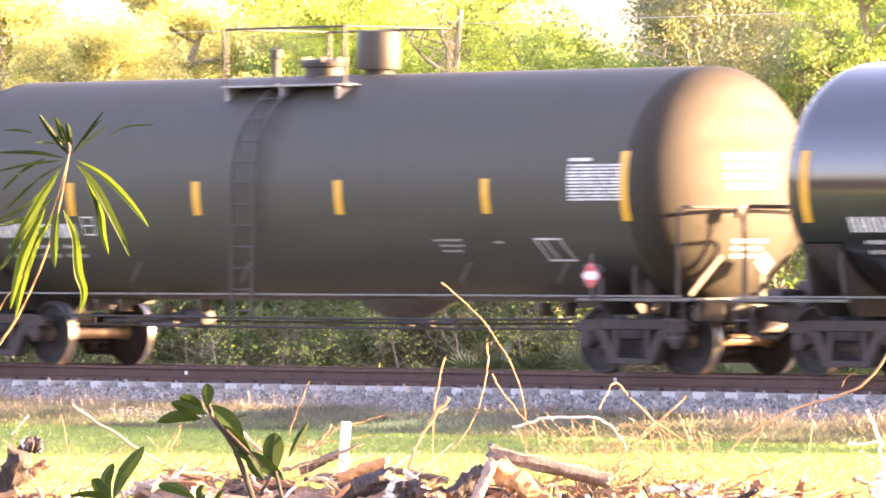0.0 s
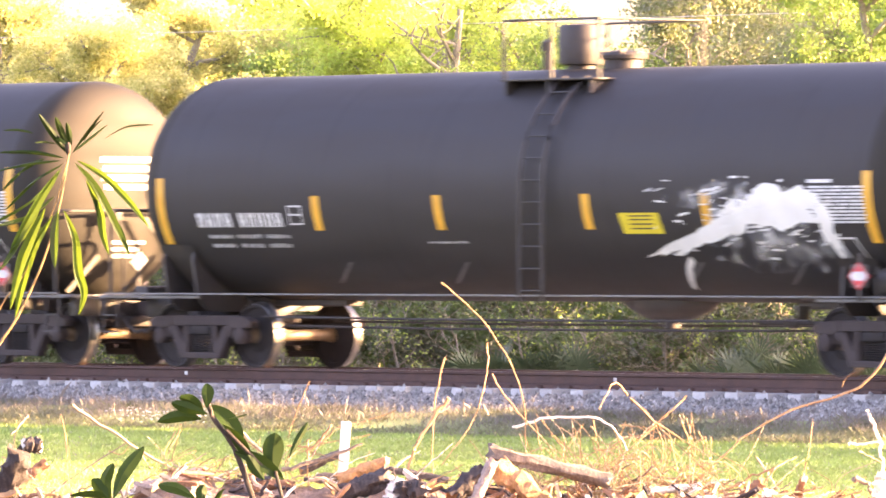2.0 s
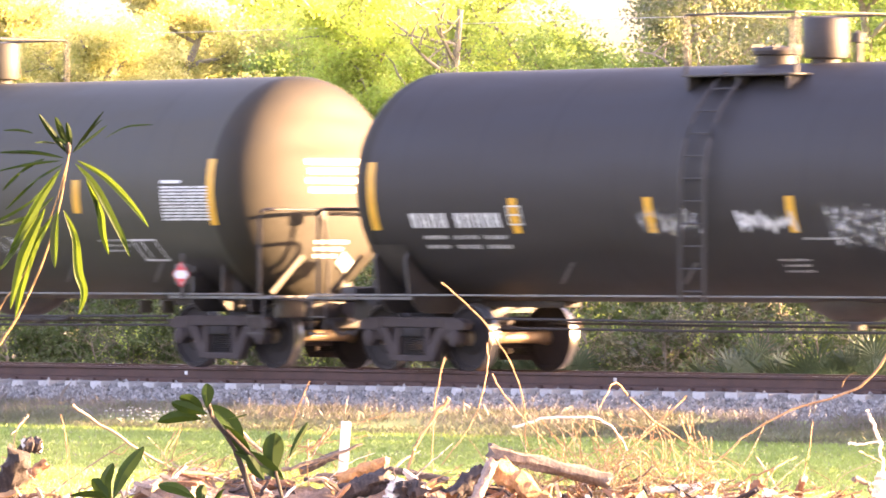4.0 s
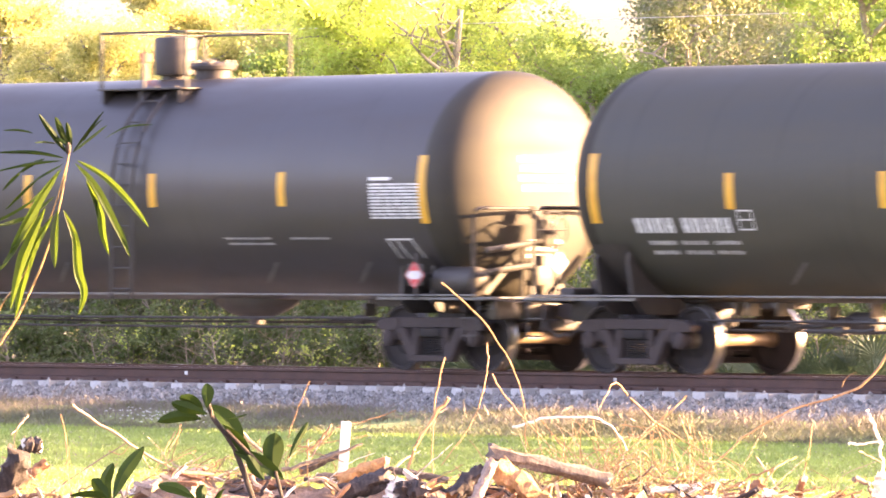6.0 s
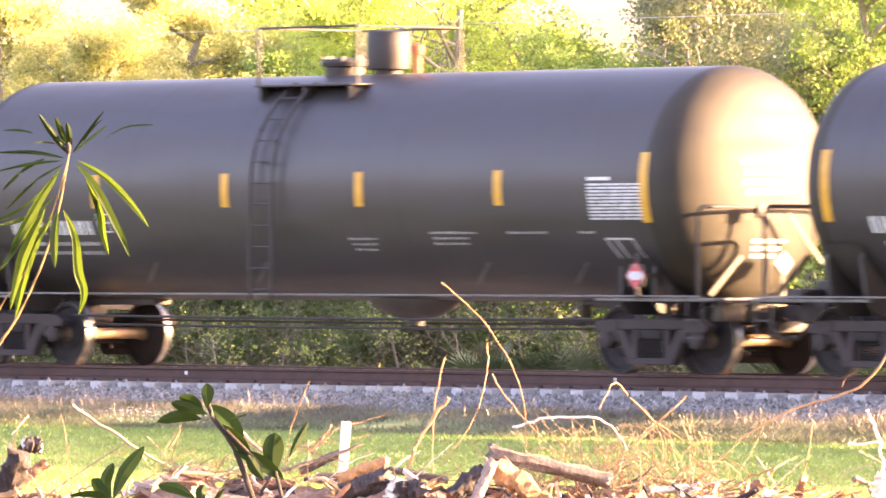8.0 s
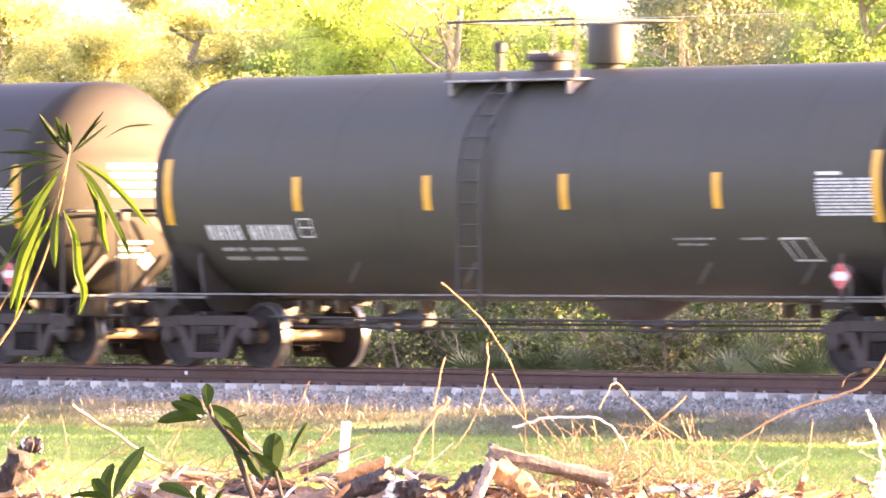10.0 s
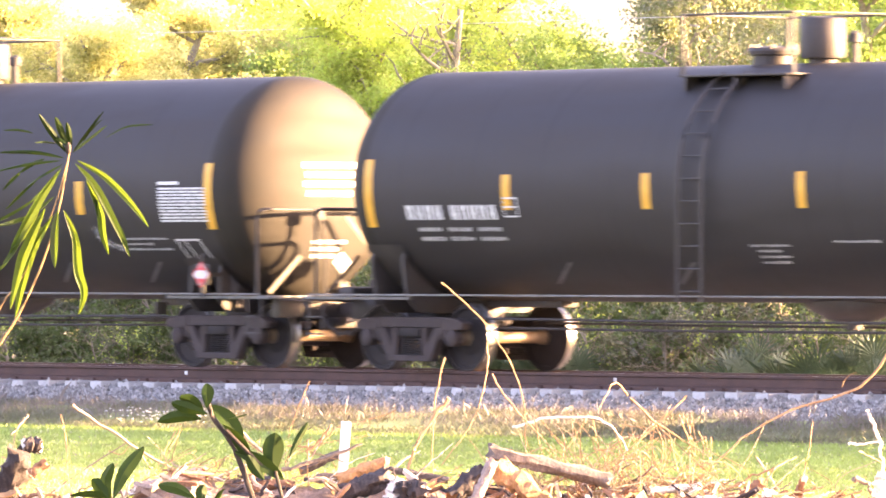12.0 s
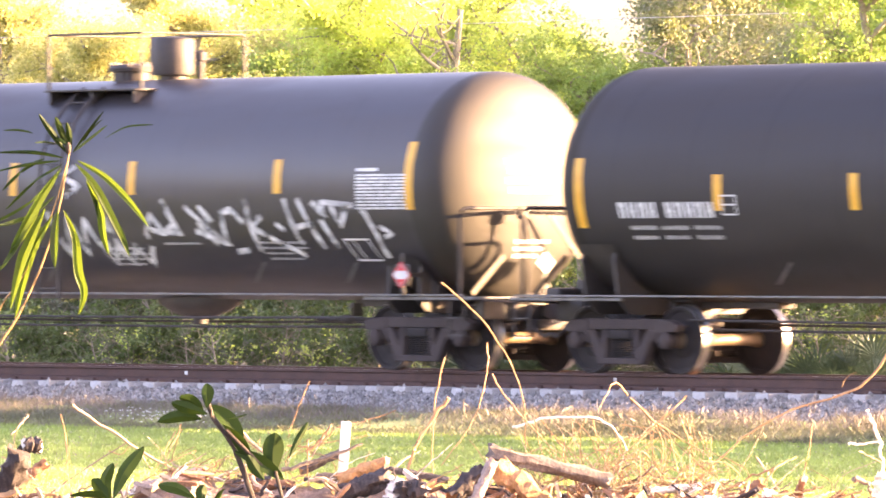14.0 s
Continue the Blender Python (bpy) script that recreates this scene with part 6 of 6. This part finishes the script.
        ln, w, th = rs.uniform(0.025, 0.10), rs.uniform(0.005, 0.022), rs.uniform(0.004, 0.010)
        bm = bmesh.new()
        rows = []
        for i in range(5):
            f = i / 4
            ww = w * (0.45 + 0.55 * math.sin(math.pi * (0.15 + 0.7 * f))) * rs.uniform(0.75, 1.2)
            p = c + d * ln * (f - 0.5) * 2 + u * rs.gauss(0, 0.004)
            rows.append([bm.verts.new(p + s * x * ww + u * y * th + d * rs.gauss(0, 0.007)) for x, y in ((-1, -1), (1, -0.7), (0.9, 1), (-0.8, 0.8))])
        for x, y in zip(rows, rows[1:]):
            for j in range(4):
                bm.faces.new((x[j], x[(j + 1) % 4], y[(j + 1) % 4], y[j]))
        bm.faces.new(rows[0][::-1]), bm.faces.new(rows[-1])
        pale = -1.8 < a < -1.25
        part("splinter", bm, M[rs.choice(["twig_pale", "twig_white", "log_pale", "log_bark"] if pale else ["twig_pale", "twig_white", "log_split", "log_bark", "log_dark", "log_bark", "log_dark"])], ob)
    for k in range(26):
        a = rs.uniform(-2.5, 2.0)
        h = float(np.interp(a, run_a, run_h)) - 0.05
        log((a, h + rs.uniform(-0.04, 0.02)), (a + rs.uniform(0.08, 0.25), h + rs.uniform(-0.04, 0.03)), rs.uniform(0.014, 0.030), rs.choice(["log_dark", "log_bark", "log_dark", "log_grey", "log_pale"]))


# ---- grasses ----
def view_strip(y0, y1, low=-0.04, high=1.04, thin=None):
    """Places on the ground in the stretch that the clip looks over."""
    def place(rs, n):
        y, s = rs.uniform(y0, y1, n), rs.uniform(low, high, n)
        if thin:
            v = np.array([noise.noise((column(a, b) * thin, b * thin * 1.6, 4.0)) for a, b in zip(s, y)])
            k = v > rs.uniform(-0.45, 0.25, n)
            y, s = y[k], s[k]
        x = np.array([column(a, b) for a, b in zip(s, y)])
        return np.stack([x, y, np.array([ground_height(a, b) for a, b in zip(x, y)]) - 0.01], 1)
    return place


def build_grasses():
    def field(name, n, place, h, w, lean, mat, label):
        tagged(blade_mesh(name, n, place, h, w, lean, M[mat]), label, "grass", kind="stuff")
    field("dry_grass", 20000, view_strip(-4.3, -2.35, thin=0.9), (0.03, 0.19), (0.0018, 0.004), 0.55, "dry_grass", "tan dry grass along the ballast edge")
    field("tall_dry_grass", 900, view_strip(-4.0, -2.2, thin=0.6), (0.18, 0.38), (0.0018, 0.0035), 0.4, "dry_grass", "thin tall dry grass stalks")
    field("weeds", 65000, view_strip(-5.6, -2.6, thin=0.5), (0.02, 0.12), (0.0035, 0.008), 0.8, "weed", "low dull green weeds along the lawn edge")
    field("lawn_grass", 90000, view_strip(-27.0, -4.6), (0.025, 0.065), (0.006, 0.014), 0.6, "lawn_blade", "short mown green lawn grass")
    field("lawn_straw", 7000, view_strip(-27.0, -4.6, thin=0.35), (0.02, 0.06), (0.005, 0.010), 0.8, "dry_grass", "straw-coloured blades in the lawn")
    field("trackside_grass", 16000, view_strip(2.8, 6.2, thin=0.6), (0.12, 0.62), (0.004, 0.010), 0.4, "rank_grass", "rank green grass behind the track")
    rs = random.Random(8)
    bm = bmesh.new()
    for k in range(90):
        x, y = column(rs.gauss(0.18, 0.035), -4.9) , -4.9 + rs.gauss(0, 0.2)
        z = ground_height(x, y) + rs.uniform(0.08, 0.22)
        m = Matrix.Translation((x, y, z)) @ Matrix.Rotation(rs.uniform(0, 6), 4, "Z") @ Matrix.Diagonal((0.018, 0.018, 0.008, 1))
        bmesh.ops.create_icosphere(bm, subdivisions=1, radius=1, matrix=m)
    tagged(part("wild_flowers", bm, M["stencil"], None), "small white wild flowers in the weeds", "flowers", kind="stuff")


def build_palmettos():
    """Low fan palms beside the track."""
    for i, (sx, y, h) in enumerate(((0.51, 4.2, 0.75), (0.55, 4.3, 0.95), (0.59, 4.5, 0.9), (0.89, 4.1, 0.85), (0.925, 4.4, 1.1), (0.96, 4.2, 0.95), (0.99, 4.6, 1.1), (0.84, 4.8, 1.1), (0.64, 4.9, 1.0))):
        rs = random.Random(70 + i)
        x = column(sx, y)
        ob = tagged(new("palmetto"), "low fan palm with stiff grey-green fronds", "palm", group="palmettos by the track")
        ob.location = (x, y, ground_height(x, y) - 0.02)
        for k in range(12):
            a, el = rs.uniform(0, math.tau), rs.uniform(0.5, 1.35)
            d = Vector((math.cos(a) * math.cos(el), math.sin(a) * math.cos(el), math.sin(el)))
            hub = d * h * rs.uniform(0.55, 0.8)
            bm = bmesh.new()
            tube(bm, [(0, 0, 0.02), hub * 0.5 + Vector((0, 0, 0.03)), hub], 0.010, 5, 0.006)
            s = d.cross(Vector((0, 0, 1))).normalized()
            tilt = (d * 0.8 + Vector((rs.gauss(0, 0.3), rs.gauss(0, 0.3), 0.1))).normalized()
            s = (s - tilt * s.dot(tilt)).normalized()
            n = 17
            for j in range(n):
                f = radians(-115 + 230 * j / (n - 1))
                r = tilt * math.cos(f) + s * math.sin(f)
                ln = h * rs.uniform(0.42, 0.55) * (1 - 0.25 * abs(j / (n - 1) - 0.5))
                q = r.cross(tilt.cross(s)).normalized() * 0.022
                tip = hub + r * ln + Vector((0, 0, -0.12 * ln))
                mid = hub + r * ln * 0.45
                v = [bm.verts.new(p) for p in (hub, mid - q, tip, mid + q)]
                bm.faces.new(v)
            part("frond", bm, M["palm_frond"], ob)


def build_wire():
    bm = bmesh.new()
    pts = []
    for i in range(41):
        x = -140 + 7 * i
        pts.append((x, 13.6, 5.42 + 0.00009 * (x + 15) ** 2))
    tube(bm, pts, 0.006, 5)
    tagged(part("overhead_wire", bm, M["stencil"], None), "thin pale overhead wire in front of the trees", "wire", kind="structure")


# ---- the train rolls ----
def run(t):
    """Metres rolled since the start, slowing a little."""
    return SPEED * t - SLOWING * ((t - 7) ** 2 - 49)


def motions():
    times = [i / FPS for i in range(0, 421)]
    for car, x in CARS:
        walk(car, [(t, pose(x + run(t), 0, 0)) for t in times[:4] + times[4:-4:20] + times[-4:]])
    turn = math.degrees(1 / 0.459)
    for ax, u, a0 in TREADS:
        walk(ax, [(t, pose(u, 0, 0.459, 0, a0 + turn * run(t), 0)) for t in times])


build_ground()
build_track()
build_train()
build_plants()
build_palmettos()
build_wire()
build_heap()
build_sapling()
build_shrub()
build_grasses()
motions()
